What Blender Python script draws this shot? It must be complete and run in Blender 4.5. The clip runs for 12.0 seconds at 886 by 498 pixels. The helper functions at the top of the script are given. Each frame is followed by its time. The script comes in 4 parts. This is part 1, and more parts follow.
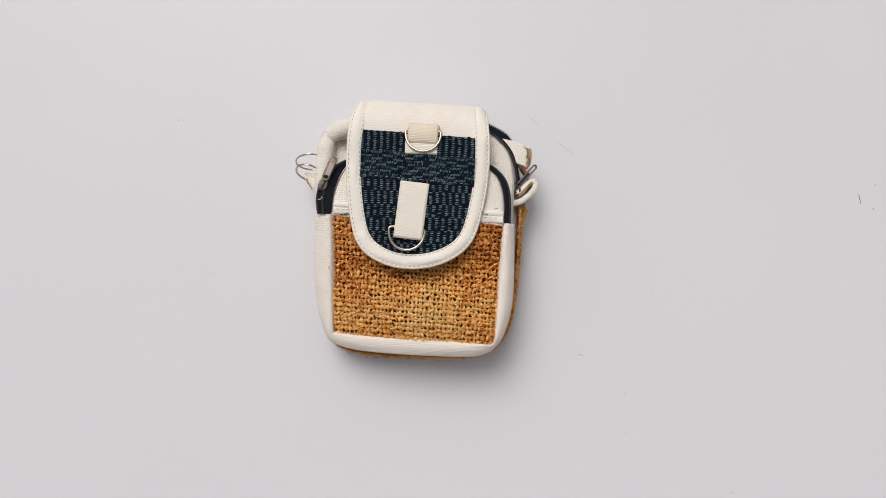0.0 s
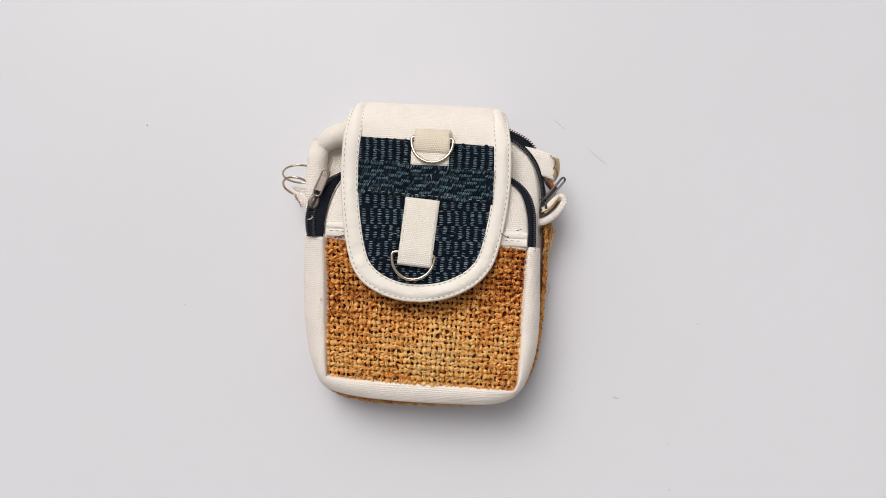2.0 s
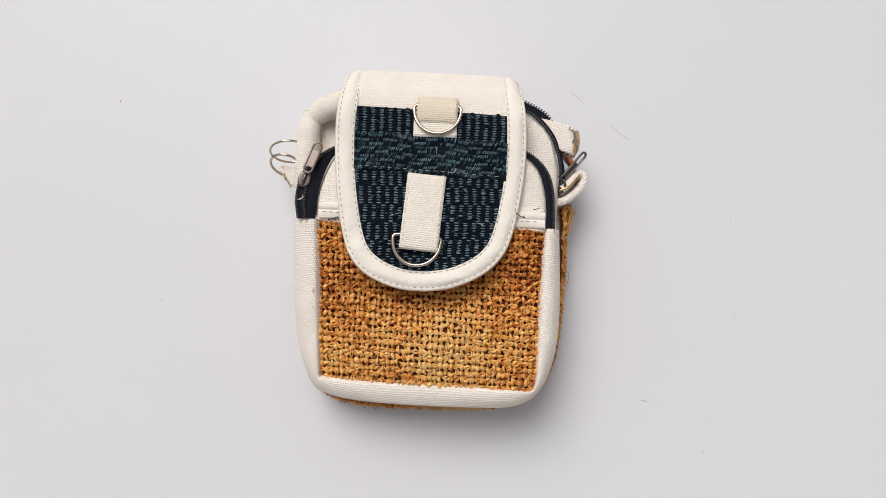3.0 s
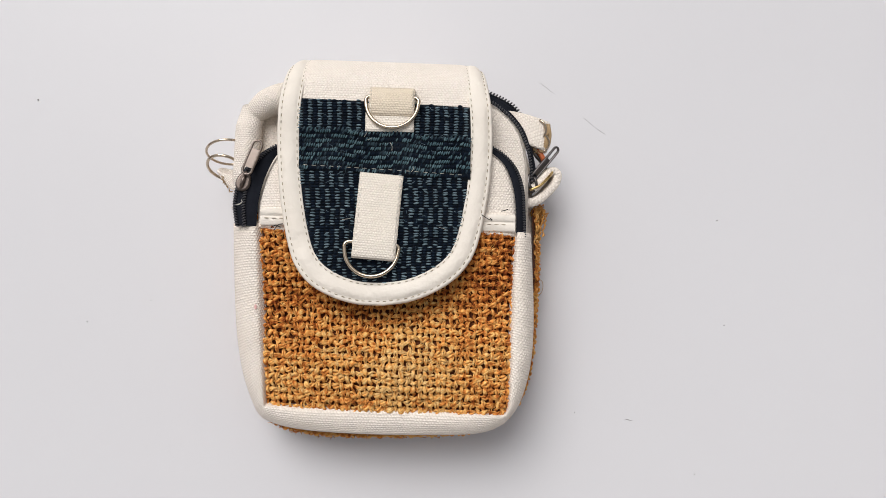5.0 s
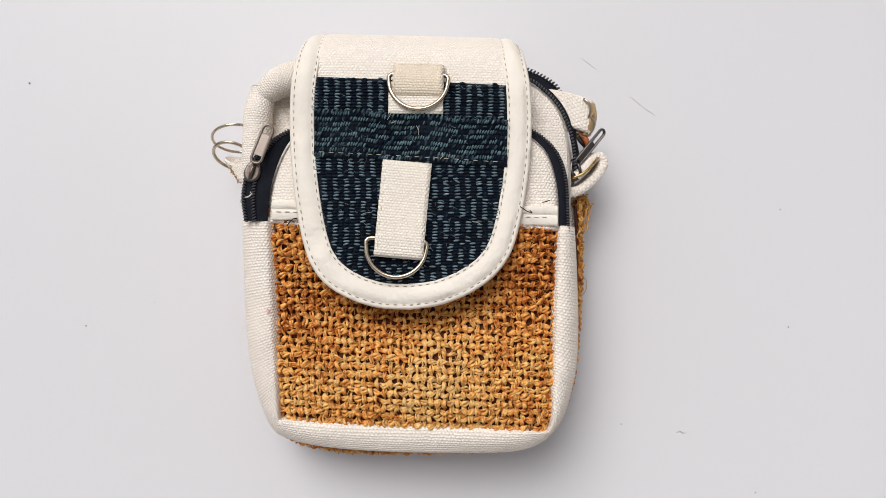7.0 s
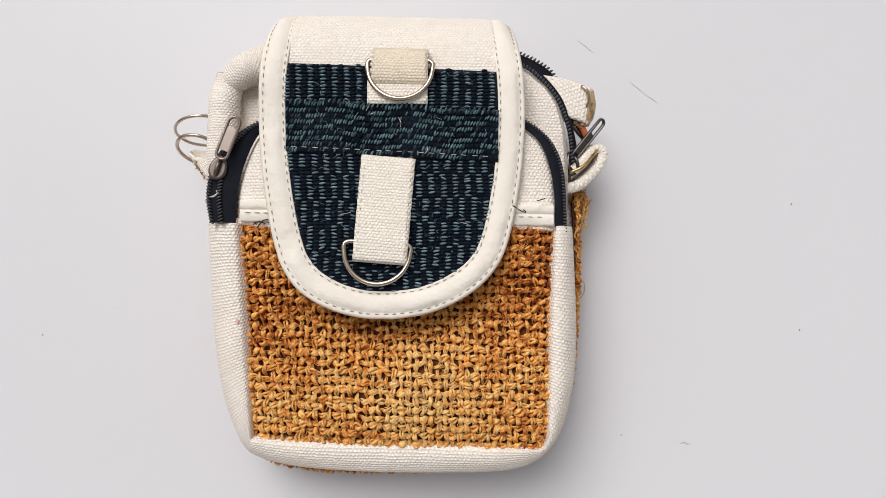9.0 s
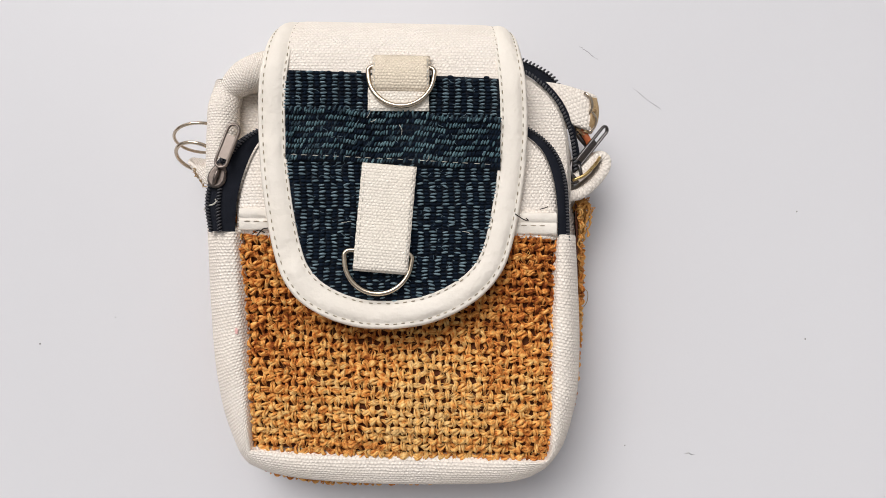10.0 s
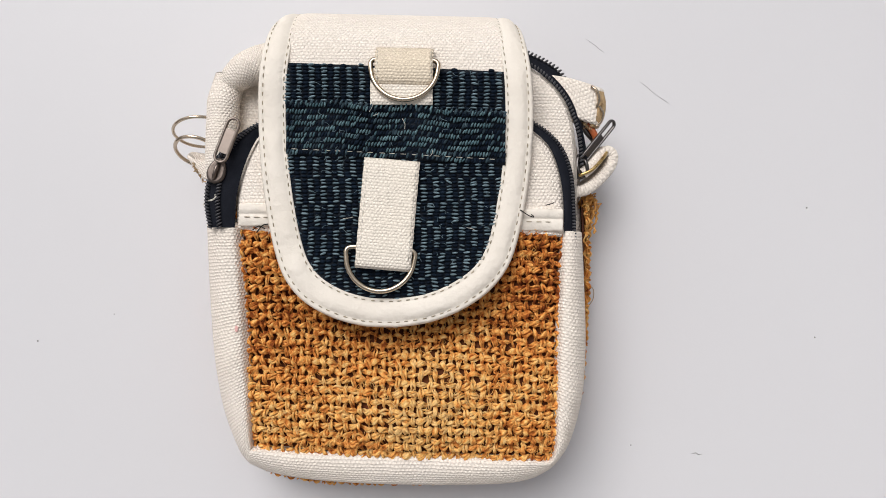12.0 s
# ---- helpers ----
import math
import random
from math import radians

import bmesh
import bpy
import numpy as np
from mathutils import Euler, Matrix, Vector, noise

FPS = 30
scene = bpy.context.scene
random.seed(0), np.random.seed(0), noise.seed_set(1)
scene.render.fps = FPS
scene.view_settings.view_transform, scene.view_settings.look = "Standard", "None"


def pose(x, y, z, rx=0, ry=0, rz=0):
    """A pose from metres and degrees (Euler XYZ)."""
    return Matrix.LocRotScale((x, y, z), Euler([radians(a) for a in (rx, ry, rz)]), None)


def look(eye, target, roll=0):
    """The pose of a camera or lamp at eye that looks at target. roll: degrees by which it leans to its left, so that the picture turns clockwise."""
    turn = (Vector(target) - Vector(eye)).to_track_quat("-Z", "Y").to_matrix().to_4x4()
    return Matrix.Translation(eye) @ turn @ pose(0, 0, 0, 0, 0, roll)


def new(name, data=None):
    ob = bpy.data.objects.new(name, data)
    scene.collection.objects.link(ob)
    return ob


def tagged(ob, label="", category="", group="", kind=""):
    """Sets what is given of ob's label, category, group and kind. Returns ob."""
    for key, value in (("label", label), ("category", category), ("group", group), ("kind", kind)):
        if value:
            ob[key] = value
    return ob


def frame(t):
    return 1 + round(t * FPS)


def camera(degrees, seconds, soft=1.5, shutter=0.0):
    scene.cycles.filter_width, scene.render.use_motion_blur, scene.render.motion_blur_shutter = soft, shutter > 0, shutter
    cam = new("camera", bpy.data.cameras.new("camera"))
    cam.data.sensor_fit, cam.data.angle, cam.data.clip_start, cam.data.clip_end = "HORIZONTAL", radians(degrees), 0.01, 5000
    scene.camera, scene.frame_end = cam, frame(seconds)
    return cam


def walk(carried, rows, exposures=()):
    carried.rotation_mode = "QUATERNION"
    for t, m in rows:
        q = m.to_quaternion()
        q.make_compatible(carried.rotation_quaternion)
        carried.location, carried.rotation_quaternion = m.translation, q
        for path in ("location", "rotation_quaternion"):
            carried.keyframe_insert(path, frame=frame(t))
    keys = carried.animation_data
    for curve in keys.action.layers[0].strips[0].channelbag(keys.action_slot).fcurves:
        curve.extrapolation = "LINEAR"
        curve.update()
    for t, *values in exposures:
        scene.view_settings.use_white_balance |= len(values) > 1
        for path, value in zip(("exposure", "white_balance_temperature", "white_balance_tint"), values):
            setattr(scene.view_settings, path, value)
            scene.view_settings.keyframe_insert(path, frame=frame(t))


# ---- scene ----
cam = camera(62.6, 12.0, soft=0.9)
PATH = [
    (0, pose(0.0256, -0.0385, 0.5915, 2.63, 0.34, 2.47)),
    (0.5, pose(0.0189, -0.0283, 0.5699, 2.41, -0.04, 2.54)),
    (1, pose(0.0214, -0.0201, 0.5499, 2.24, 0.36, 2.28)),
    (1.5, pose(0.0204, -0.0147, 0.5271, 2.10, 0.34, 2.36)),
    (2, pose(0.0174, -0.0162, 0.5086, 2.53, 0.51, 2.37)),
    (2.5, pose(0.0123, -0.0247, 0.4770, 3.45, 0.41, 1.84)),
    (3, pose(0.0119, -0.0340, 0.4558, 3.97, 0.31, 1.96)),
    (5, pose(0.0197, -0.0322, 0.4118, 4.83, -1.56, 0.57)),
    (5.5, pose(0.0187, -0.0297, 0.4001, 4.45, -1.42, 0.15)),
    (6, pose(0.0145, -0.0289, 0.3895, 4.00, 0.17, 0.66)),
    (6.5, pose(0.0144, -0.0261, 0.3788, 3.80, -0.07, 0.43)),
    (7, pose(0.0136, -0.0239, 0.3726, 3.66, -0.17, 0.31)),
    (7.5, pose(0.0145, -0.0213, 0.3657, 3.60, -0.40, 0.15)),
    (9.5, pose(0.0157, -0.0115, 0.3427, 1.92, -0.92, -0.10)),
    (10, pose(0.0156, -0.0106, 0.3421, 2.38, -0.79, -0.09)),
    (10.5, pose(0.0144, -0.0098, 0.3399, 2.08, -0.78, -0.05)),
    (11, pose(0.0146, -0.0104, 0.3378, 2.26, -0.66, 0.10)),
    (11.5, pose(0.0143, -0.0118, 0.3367, 1.97, -0.71, 0.19)),
    (12, pose(0.0151, -0.0097, 0.3366, 1.98, -0.62, 0.00)),
]
walk(cam, PATH, exposures=[(0.0, 0.03, 6500, 10.5), (1.2, 0.09, 6500, 10.5), (3.0, 0.15, 6500, 10.5), (5.0, 0.13, 6500, 10.5), (5.5, 0.12, 6500, 10.5), (6.0, 0.19, 6500, 10.5), (7.0, 0.18, 6500, 10.5), (9.5, 0.16, 6500, 10.5), (12.0, 0.15, 6500, 10.5)])

# ---------------------------------------------------------------- light
SUN_AZ, SUN_EL = 117.0, 54.0      # degrees: azimuth from +x towards +y, height over the horizon
world = bpy.data.worlds.new("overcast_sky")
scene.world = world
world.use_nodes = True
wt = world.node_tree
sky = wt.nodes.new("ShaderNodeTexSky")
sky.sky_type = "NISHITA"
sky.sun_disc = False
sky.sun_elevation = radians(SUN_EL)
sky.sun_rotation = radians(90.0 - SUN_AZ)
sky.dust_density = 4.0
grey = wt.nodes.new("ShaderNodeHueSaturation")
grey.inputs["Saturation"].default_value = 0.12
wt.links.new(sky.outputs[0], grey.inputs["Color"])
wt.links.new(grey.outputs[0], wt.nodes["Background"].inputs["Color"])
wt.nodes["Background"].inputs["Strength"].default_value = 0.100
sun_data = bpy.data.lights.new("sun", "SUN")
sun_data.energy = 1.55
sun_data.angle = radians(38.0)
sun_data.color = (1.0, 0.98, 0.965)
sun = new("sun", sun_data)
sun_dir = Vector((math.cos(radians(SUN_AZ)) * math.cos(radians(SUN_EL)), math.sin(radians(SUN_AZ)) * math.cos(radians(SUN_EL)), math.sin(radians(SUN_EL))))
sun.matrix_world = look(sun_dir * 4.0, (0, 0, 0))

rng = np.random.default_rng(7)


# ---------------------------------------------------------------- materials
def material(name, colour=(0.5, 0.5, 0.5), rough=0.8, metal=0.0):
    m = bpy.data.materials.new(name)
    m.use_nodes = True
    b = m.node_tree.nodes["Principled BSDF"]
    b.inputs["Base Color"].default_value = (*colour, 1)
    b.inputs["Roughness"].default_value = rough
    b.inputs["Metallic"].default_value = metal
    return m, m.node_tree, b


def calc(nt, op, a, b=None):
    n = nt.nodes.new("ShaderNodeMath")
    n.operation = op
    for i, v in enumerate((a, b)):
        if v is None:
            continue
        if isinstance(v, (int, float)):
            n.inputs[i].default_value = v
        else:
            nt.links.new(v, n.inputs[i])
    return n.outputs[0]


def noise_tex(nt, scale, detail=3.0, coords=None, rough=0.55):
    n = nt.nodes.new("ShaderNodeTexNoise")
    n.inputs["Scale"].default_value = scale
    n.inputs["Detail"].default_value = detail
    n.inputs["Roughness"].default_value = rough
    nt.links.new(coords if coords is not None else nt.nodes.new("ShaderNodeTexCoord").outputs["Object"], n.inputs["Vector"])
    return n.outputs["Fac"]


def ramp(nt, fac, stops):
    n = nt.nodes.new("ShaderNodeValToRGB")
    e = n.color_ramp.elements
    while len(e) < len(stops):
        e.new(0.5)
    for el, (p, c) in zip(e, stops):
        el.position, el.color = p, (*c, 1)
    nt.links.new(fac, n.inputs["Fac"])
    return n.outputs["Color"]


def mixed(nt, fac, a, b, mode="MIX"):
    n = nt.nodes.new("ShaderNodeMix")
    n.data_type, n.blend_type = "RGBA", mode
    for socket, v in ((n.inputs[0], fac), (n.inputs[6], a), (n.inputs[7], b)):
        if isinstance(v, tuple):
            socket.default_value = (*v, 1)
        elif isinstance(v, (int, float)):
            socket.default_value = v
        else:
            nt.links.new(v, socket)
    return n.outputs[2]


def bump(nt, bsdf, height, distance, strength=1.0, under=None):
    n = nt.nodes.new("ShaderNodeBump")
    n.inputs["Distance"].default_value = distance
    n.inputs["Strength"].default_value = strength
    nt.links.new(height, n.inputs["Height"])
    if under is not None:
        nt.links.new(under, n.inputs["Normal"])
    nt.links.new(n.outputs[0], bsdf.inputs["Normal"])
    return n.outputs[0]


def canvas_material(name, colour, pu, pv, depth):
    """Coarse plain-woven cotton: knuckles of thread in brick order, pitches pu and pv in metres of UV."""
    m, nt, b = material(name, colour, 0.92)
    uv = nt.nodes.new("ShaderNodeTexCoord").outputs["UV"]
    wob = nt.nodes.new("ShaderNodeTexNoise")
    wob.inputs["Scale"].default_value = 260.0
    wob.inputs["Detail"].default_value = 2.0
    nt.links.new(uv, wob.inputs["Vector"])
    sep = nt.nodes.new("ShaderNodeSeparateXYZ")
    nt.links.new(uv, sep.inputs[0])
    shift = calc(nt, "MULTIPLY", calc(nt, "SUBTRACT", wob.outputs["Fac"], 0.5), 0.7)
    a = calc(nt, "ADD", calc(nt, "DIVIDE", sep.outputs[0], pu), shift)
    c = calc(nt, "ADD", calc(nt, "DIVIDE", sep.outputs[1], pv), shift)
    row = calc(nt, "FLOOR", c)
    a = calc(nt, "ADD", a, calc(nt, "MULTIPLY", row, 0.5))
    h = calc(nt, "MULTIPLY", calc(nt, "ABSOLUTE", calc(nt, "SINE", calc(nt, "MULTIPLY", a, math.pi))),
             calc(nt, "ABSOLUTE", calc(nt, "SINE", calc(nt, "MULTIPLY", c, math.pi))))
    h = calc(nt, "POWER", h, 0.95)
    fibre = noise_tex(nt, 2600.0, 3.0)
    blot = noise_tex(nt, 38.0, 4.0)
    # valleys between knuckles coloured darker: weave shading painted into the cloth
    dark = tuple(v * f for v, f in zip(colour, (0.90, 0.865, 0.815)))
    warm = tuple(v * f for v, f in zip(colour, (0.97, 0.92, 0.84)))
    col = mixed(nt, calc(nt, "MINIMUM", calc(nt, "ADD", calc(nt, "MULTIPLY", h, 1.1), 0.12), 1.0), dark, mixed(nt, blot, warm, colour))
    col = mixed(nt, calc(nt, "MULTIPLY", fibre, 0.16), col, tuple(v * 0.75 for v in dark))
    nt.links.new(col, b.inputs["Base Color"])
    under = bump(nt, b, h, depth, 0.9)
    bump(nt, b, fibre, 0.00025, 0.5, under)
    b.inputs["Specular IOR Level"].default_value = 0.2
    return m


CANVAS = canvas_material("cream_canvas", (0.91, 0.85, 0.795), 0.00165, 0.0013, 0.00036)
CANVAS_TAPE = canvas_material("cream_cotton_tape", (0.90, 0.845, 0.775), 0.0015, 0.0012, 0.00032)
CANVAS_TAN = canvas_material("tan_cotton_tape", (0.81, 0.72, 0.60), 0.0015, 0.0012, 0.00032)

BINDING, nt, b = material("ivory_leatherette", (0.84, 0.805, 0.725), 0.74)
crease = noise_tex(nt, 420.0, 5.0)
blot = noise_tex(nt, 55.0, 3.0)
nt.links.new(mixed(nt, blot, (0.74, 0.675, 0.59), (0.83, 0.77, 0.69)), b.inputs["Base Color"])
fold = noise_tex(nt, 160.0, 3.0)
bump(nt, b, calc(nt, "ADD", calc(nt, "MULTIPLY", crease, 0.35), calc(nt, "ADD", blot, fold)), 0.0014, 0.6)
b.inputs["Specular IOR Level"].default_value = 0.3

BURLAP, nt, b = material("golden_burlap", (0.5, 0.28, 0.1), 0.85)
geo = nt.nodes.new("ShaderNodeNewGeometry")
uvn = nt.nodes.new("ShaderNodeTexCoord").outputs["UV"]
stretch = nt.nodes.new("ShaderNodeMapping")
stretch.inputs["Scale"].default_value = (70.0, 420.0, 1.0)
nt.links.new(uvn, stretch.inputs["Vector"])
fibre = noise_tex(nt, 1.0, 4.0, stretch.outputs[0], 0.65)
fibre = calc(nt, "MINIMUM", calc(nt, "MAXIMUM", calc(nt, "ADD", calc(nt, "MULTIPLY", calc(nt, "SUBTRACT", fibre, 0.5), 2.6), 0.5), 0.0), 1.0)
slub = noise_tex(nt, 330.0, 2.0)
blot = noise_tex(nt, 24.0, 3.0)
tone = calc(nt, "ADD", calc(nt, "MULTIPLY", slub, 1.05), calc(nt, "MULTIPLY", geo.outputs["Random Per Island"], 0.13))
# brighter light low on the pocket, painted into the yarn colour, uneven in outline
glow_mask = nt.nodes.new("ShaderNodeTexGradient")
glow_mask.gradient_type = "SPHERICAL"
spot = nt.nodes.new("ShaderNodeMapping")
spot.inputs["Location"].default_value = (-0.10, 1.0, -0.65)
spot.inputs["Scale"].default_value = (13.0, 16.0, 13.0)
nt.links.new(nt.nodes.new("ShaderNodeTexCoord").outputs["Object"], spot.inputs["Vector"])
nt.links.new(spot.outputs[0], glow_mask.inputs["Vector"])
painted_glow = calc(nt, "MULTIPLY", glow_mask.outputs["Fac"], calc(nt, "ADD", noise_tex(nt, 70.0, 3.0), 0.3))
tone = calc(nt, "ADD", calc(nt, "SUBTRACT", tone, 0.195), calc(nt, "MULTIPLY", painted_glow, 0.30))
tone = calc(nt, "ADD", tone, calc(nt, "MULTIPLY", calc(nt, "SUBTRACT", blot, 0.5), 0.55))
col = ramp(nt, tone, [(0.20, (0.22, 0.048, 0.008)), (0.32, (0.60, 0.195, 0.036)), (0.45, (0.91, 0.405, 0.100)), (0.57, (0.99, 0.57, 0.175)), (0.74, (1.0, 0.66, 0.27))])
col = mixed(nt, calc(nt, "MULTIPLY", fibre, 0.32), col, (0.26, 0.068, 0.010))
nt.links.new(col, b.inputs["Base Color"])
bump(nt, b, fibre, 0.0005, 0.6)
b.inputs["Specular IOR Level"].default_value = 0.25

# dark sheet behind the yarns: its colour stands in for shade in the gaps
BURLAP_BASE, nt, b = material("burlap_gap_shade", (0.10, 0.045, 0.015), 0.95)
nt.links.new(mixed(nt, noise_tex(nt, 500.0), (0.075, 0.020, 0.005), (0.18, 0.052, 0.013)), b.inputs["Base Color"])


def yarn_material(name, low, high, scale=700.0):
    m, nt, b = material(name, low, 0.8)
    geo = nt.nodes.new("ShaderNodeNewGeometry")
    t = calc(nt, "ADD", calc(nt, "MULTIPLY", geo.outputs["Random Per Island"], 0.6), calc(nt, "MULTIPLY", noise_tex(nt, scale), 0.5))
    nt.links.new(mixed(nt, t, low, high), b.inputs["Base Color"])
    bump(nt, b, noise_tex(nt, 3200.0, 3.0), 0.0007, 0.8)
    b.inputs["Specular IOR Level"].default_value = 0.3
    return m


NAVY = yarn_material("navy_yarn", (0.003, 0.005, 0.011), (0.010, 0.020, 0.036))
TEAL = yarn_material("slate_blue_yarn", (0.045, 0.085, 0.112), (0.27, 0.37, 0.42))
BAND_TEAL = yarn_material("teal_yarn", (0.022, 0.072, 0.096), (0.20, 0.32, 0.355))
MID_NAVY = yarn_material("mid_navy_yarn", (0.010, 0.022, 0.034), (0.050, 0.088, 0.112))
NAVY.node_tree.nodes["Principled BSDF"].inputs["Specular IOR Level"].default_value = 0.1
NAVY_BASE = yarn_material("navy_ground", (0.003, 0.005, 0.009), (0.008, 0.013, 0.022))
THREAD_DARK = yarn_material("olive_beige_thread", (0.22, 0.18, 0.12), (0.50, 0.43, 0.32))
THREAD_PALE = yarn_material("pale_thread", (0.55, 0.5, 0.4), (0.85, 0.82, 0.75))
THREAD_BLACK = yarn_material("black_thread", (0.01, 0.01, 0.01), (0.04, 0.035, 0.03))
FRAY = yarn_material("frayed_brown_edge", (0.30, 0.17, 0.07), (0.62, 0.45, 0.26))
RAW_EDGE = yarn_material("raw_burlap_edge", (0.30, 0.10, 0.02), (0.78, 0.40, 0.11))
ZIP_TAPE, nt, b = material("black_zip_tape", (0.012, 0.013, 0.018), 0.75)
nt.links.new(mixed(nt, noise_tex(nt, 240.0), (0.004, 0.005, 0.009), (0.011, 0.013, 0.020)), b.inputs["Base Color"])
bump(nt, b, noise_tex(nt, 1800.0), 0.0003, 0.6)
b.inputs["Specular IOR Level"].default_value = 0.15
ZIP_TEETH, nt, b = material("black_nylon_teeth", (0.012, 0.012, 0.015), 0.32)
nt.links.new(mixed(nt, noise_tex(nt, 900.0), (0.022, 0.022, 0.026), (0.085, 0.085, 0.092)), b.inputs["Base Color"])


def metal_material(name, low, high, rough):
    m, nt, b = material(name, high, rough, 1.0)
    t = noise_tex(nt, 380.0, 4.0)
    nt.links.new(mixed(nt, t, low, high), b.inputs["Base Color"])
    nt.links.new(calc(nt, "ADD", calc(nt, "MULTIPLY", t, 0.18), rough - 0.09), b.inputs["Roughness"])
    return m


STEEL = metal_material("nickel_plated_steel", (0.44, 0.36, 0.27), (0.70, 0.585, 0.455), 0.14)
GUN = metal_material("gunmetal", (0.07, 0.065, 0.065), (0.16, 0.145, 0.14), 0.32)
PULL = metal_material("brushed_nickel", (0.21, 0.172, 0.15), (0.33, 0.275, 0.24), 0.42)
SLIDER = metal_material("dark_nickel", (0.10, 0.080, 0.070), (0.24, 0.195, 0.17), 0.30)
BRASS = metal_material("tarnished_brass", (0.42, 0.28, 0.10), (0.66, 0.48, 0.22), 0.3)
RUST, nt, b = material("orange_plastic", (0.55, 0.13, 0.04), 0.5)
nt.links.new(mixed(nt, noise_tex(nt, 500.0), (0.42, 0.09, 0.03), (0.62, 0.18, 0.06)), b.inputs["Base Color"])

TABLE_WHITE, nt, b = material("white_laminate", (0.80, 0.79, 0.795), 0.42)
blot = noise_tex(nt, 5.0, 5.0)
nt.links.new(mixed(nt, blot, (0.63, 0.62, 0.636), (0.662, 0.654, 0.67)), b.inputs["Base Color"])
bump(nt, b, noise_tex(nt, 900.0, 3.0), 0.0002, 0.12)
b.inputs["Specular IOR Level"].default_value = 0.3
FLOOR_GREY, nt, b = material("grey_cement", (0.35, 0.34, 0.33), 0.8)
nt.links.new(mixed(nt, noise_tex(nt, 4.0, 6.0), (0.28, 0.27, 0.26), (0.42, 0.41, 0.40)), b.inputs["Base Color"])
bump(nt, b, noise_tex(nt, 60.0, 5.0), 0.002, 0.4)
WALL_PAINT, nt, b = material("warm_beige_wall_paint", (0.5, 0.46, 0.42), 0.85)
nt.links.new(mixed(nt, noise_tex(nt, 2.0, 6.0), (0.50, 0.46, 0.42), (0.58, 0.54, 0.50)), b.inputs["Base Color"])
bump(nt, b, noise_tex(nt, 140.0, 4.0), 0.001, 0.3)
SPECK, nt, b = material("dark_dust", (0.08, 0.07, 0.065), 0.9)
nt.links.new(mixed(nt, noise_tex(nt, 2000.0), (0.08, 0.075, 0.07), (0.28, 0.26, 0.25)), b.inputs["Base Color"])
PINK, nt, b = material("pink_ink_spot", (0.72, 0.36, 0.34), 0.9)
nt.links.new(mixed(nt, noise_tex(nt, 1500.0), (0.62, 0.28, 0.27), (0.80, 0.55, 0.5)), b.inputs["Base Color"])


# ---------------------------------------------------------------- mesh helpers
def mesh_of(name, verts, faces, uv=None, smooth=True):
    """A mesh from arrays: verts n x 3, faces m x 4 (or x 3), uv n x 2 in metres."""
    verts, faces = np.asarray(verts, np.float32).reshape(-1, 3), np.asarray(faces, np.int32)
    k = faces.shape[1]
    me = bpy.data.meshes.new(name)
    me.vertices.add(len(verts))
    me.vertices.foreach_set("co", verts.ravel())
    me.loops.add(faces.size)
    me.loops.foreach_set("vertex_index", faces.ravel())
    me.polygons.add(len(faces))
    me.polygons.foreach_set("loop_start", np.arange(0, faces.size, k, dtype=np.int32))
    if uv is not None:
        layer = me.uv_layers.new(name="UVMap")
        layer.data.foreach_set("uv", np.asarray(uv, np.float32).reshape(-1, 2)[faces.ravel()].ravel())
    me.update(calc_edges=True)
    me.validate()
    me.polygons.foreach_set("use_smooth", np.full(len(me.polygons), smooth))
    return me


def part(name, data, mat, parent, label=""):
    """Links a mesh (or a bmesh) as one object under a thing or under a part."""
    if isinstance(data, bmesh.types.BMesh):
        bm, data = data, bpy.data.meshes.new(name)
        bm.to_mesh(data)
        bm.free()
    data.materials.clear()
    data.materials.append(mat)
    ob = new(name, data)
    ob.parent = parent
    if label:
        tagged(ob, label)
    return ob


def grid_faces(n, m, wrap_n=False, wrap_m=False, base=0):
    i = np.arange(n if wrap_n else n - 1)[:, None]
    j = np.arange(m if wrap_m else m - 1)[None, :]
    i2, j2 = (i + 1) % n, (j + 1) % m
    f = np.stack(np.broadcast_arrays(i * m + j, i2 * m + j, i2 * m + j2, i * m + j2), -1)
    return f.reshape(-1, 4) + base


def grid_uv(p):
    """Lengths along the rows and columns of a grid of points."""
    du = np.linalg.norm(np.diff(p, axis=0), axis=-1).mean(1)
    dv = np.linalg.norm(np.diff(p, axis=1), axis=-1).mean(0)
    u, v = np.concatenate([[0], np.cumsum(du)]), np.concatenate([[0], np.cumsum(dv)])
    return np.stack(np.broadcast_arrays(u[:, None], v[None, :]), -1)


def sheet(name, p, uv=None, wrap_n=False, wrap_m=False):
    p = np.asarray(p, float)
    n, m = p.shape[:2]
    return mesh_of(name, p, grid_faces(n, m, wrap_n, wrap_m), grid_uv(p) if uv is None else uv)


def normals_of(p):
    a, c = np.gradient(p, axis=0), np.gradient(p, axis=1)
    nn = np.cross(a, c)
    nn /= np.linalg.norm(nn, axis=-1, keepdims=True) + 1e-12
    return nn * np.where(nn[..., 2:3].mean() < 0, -1, 1)


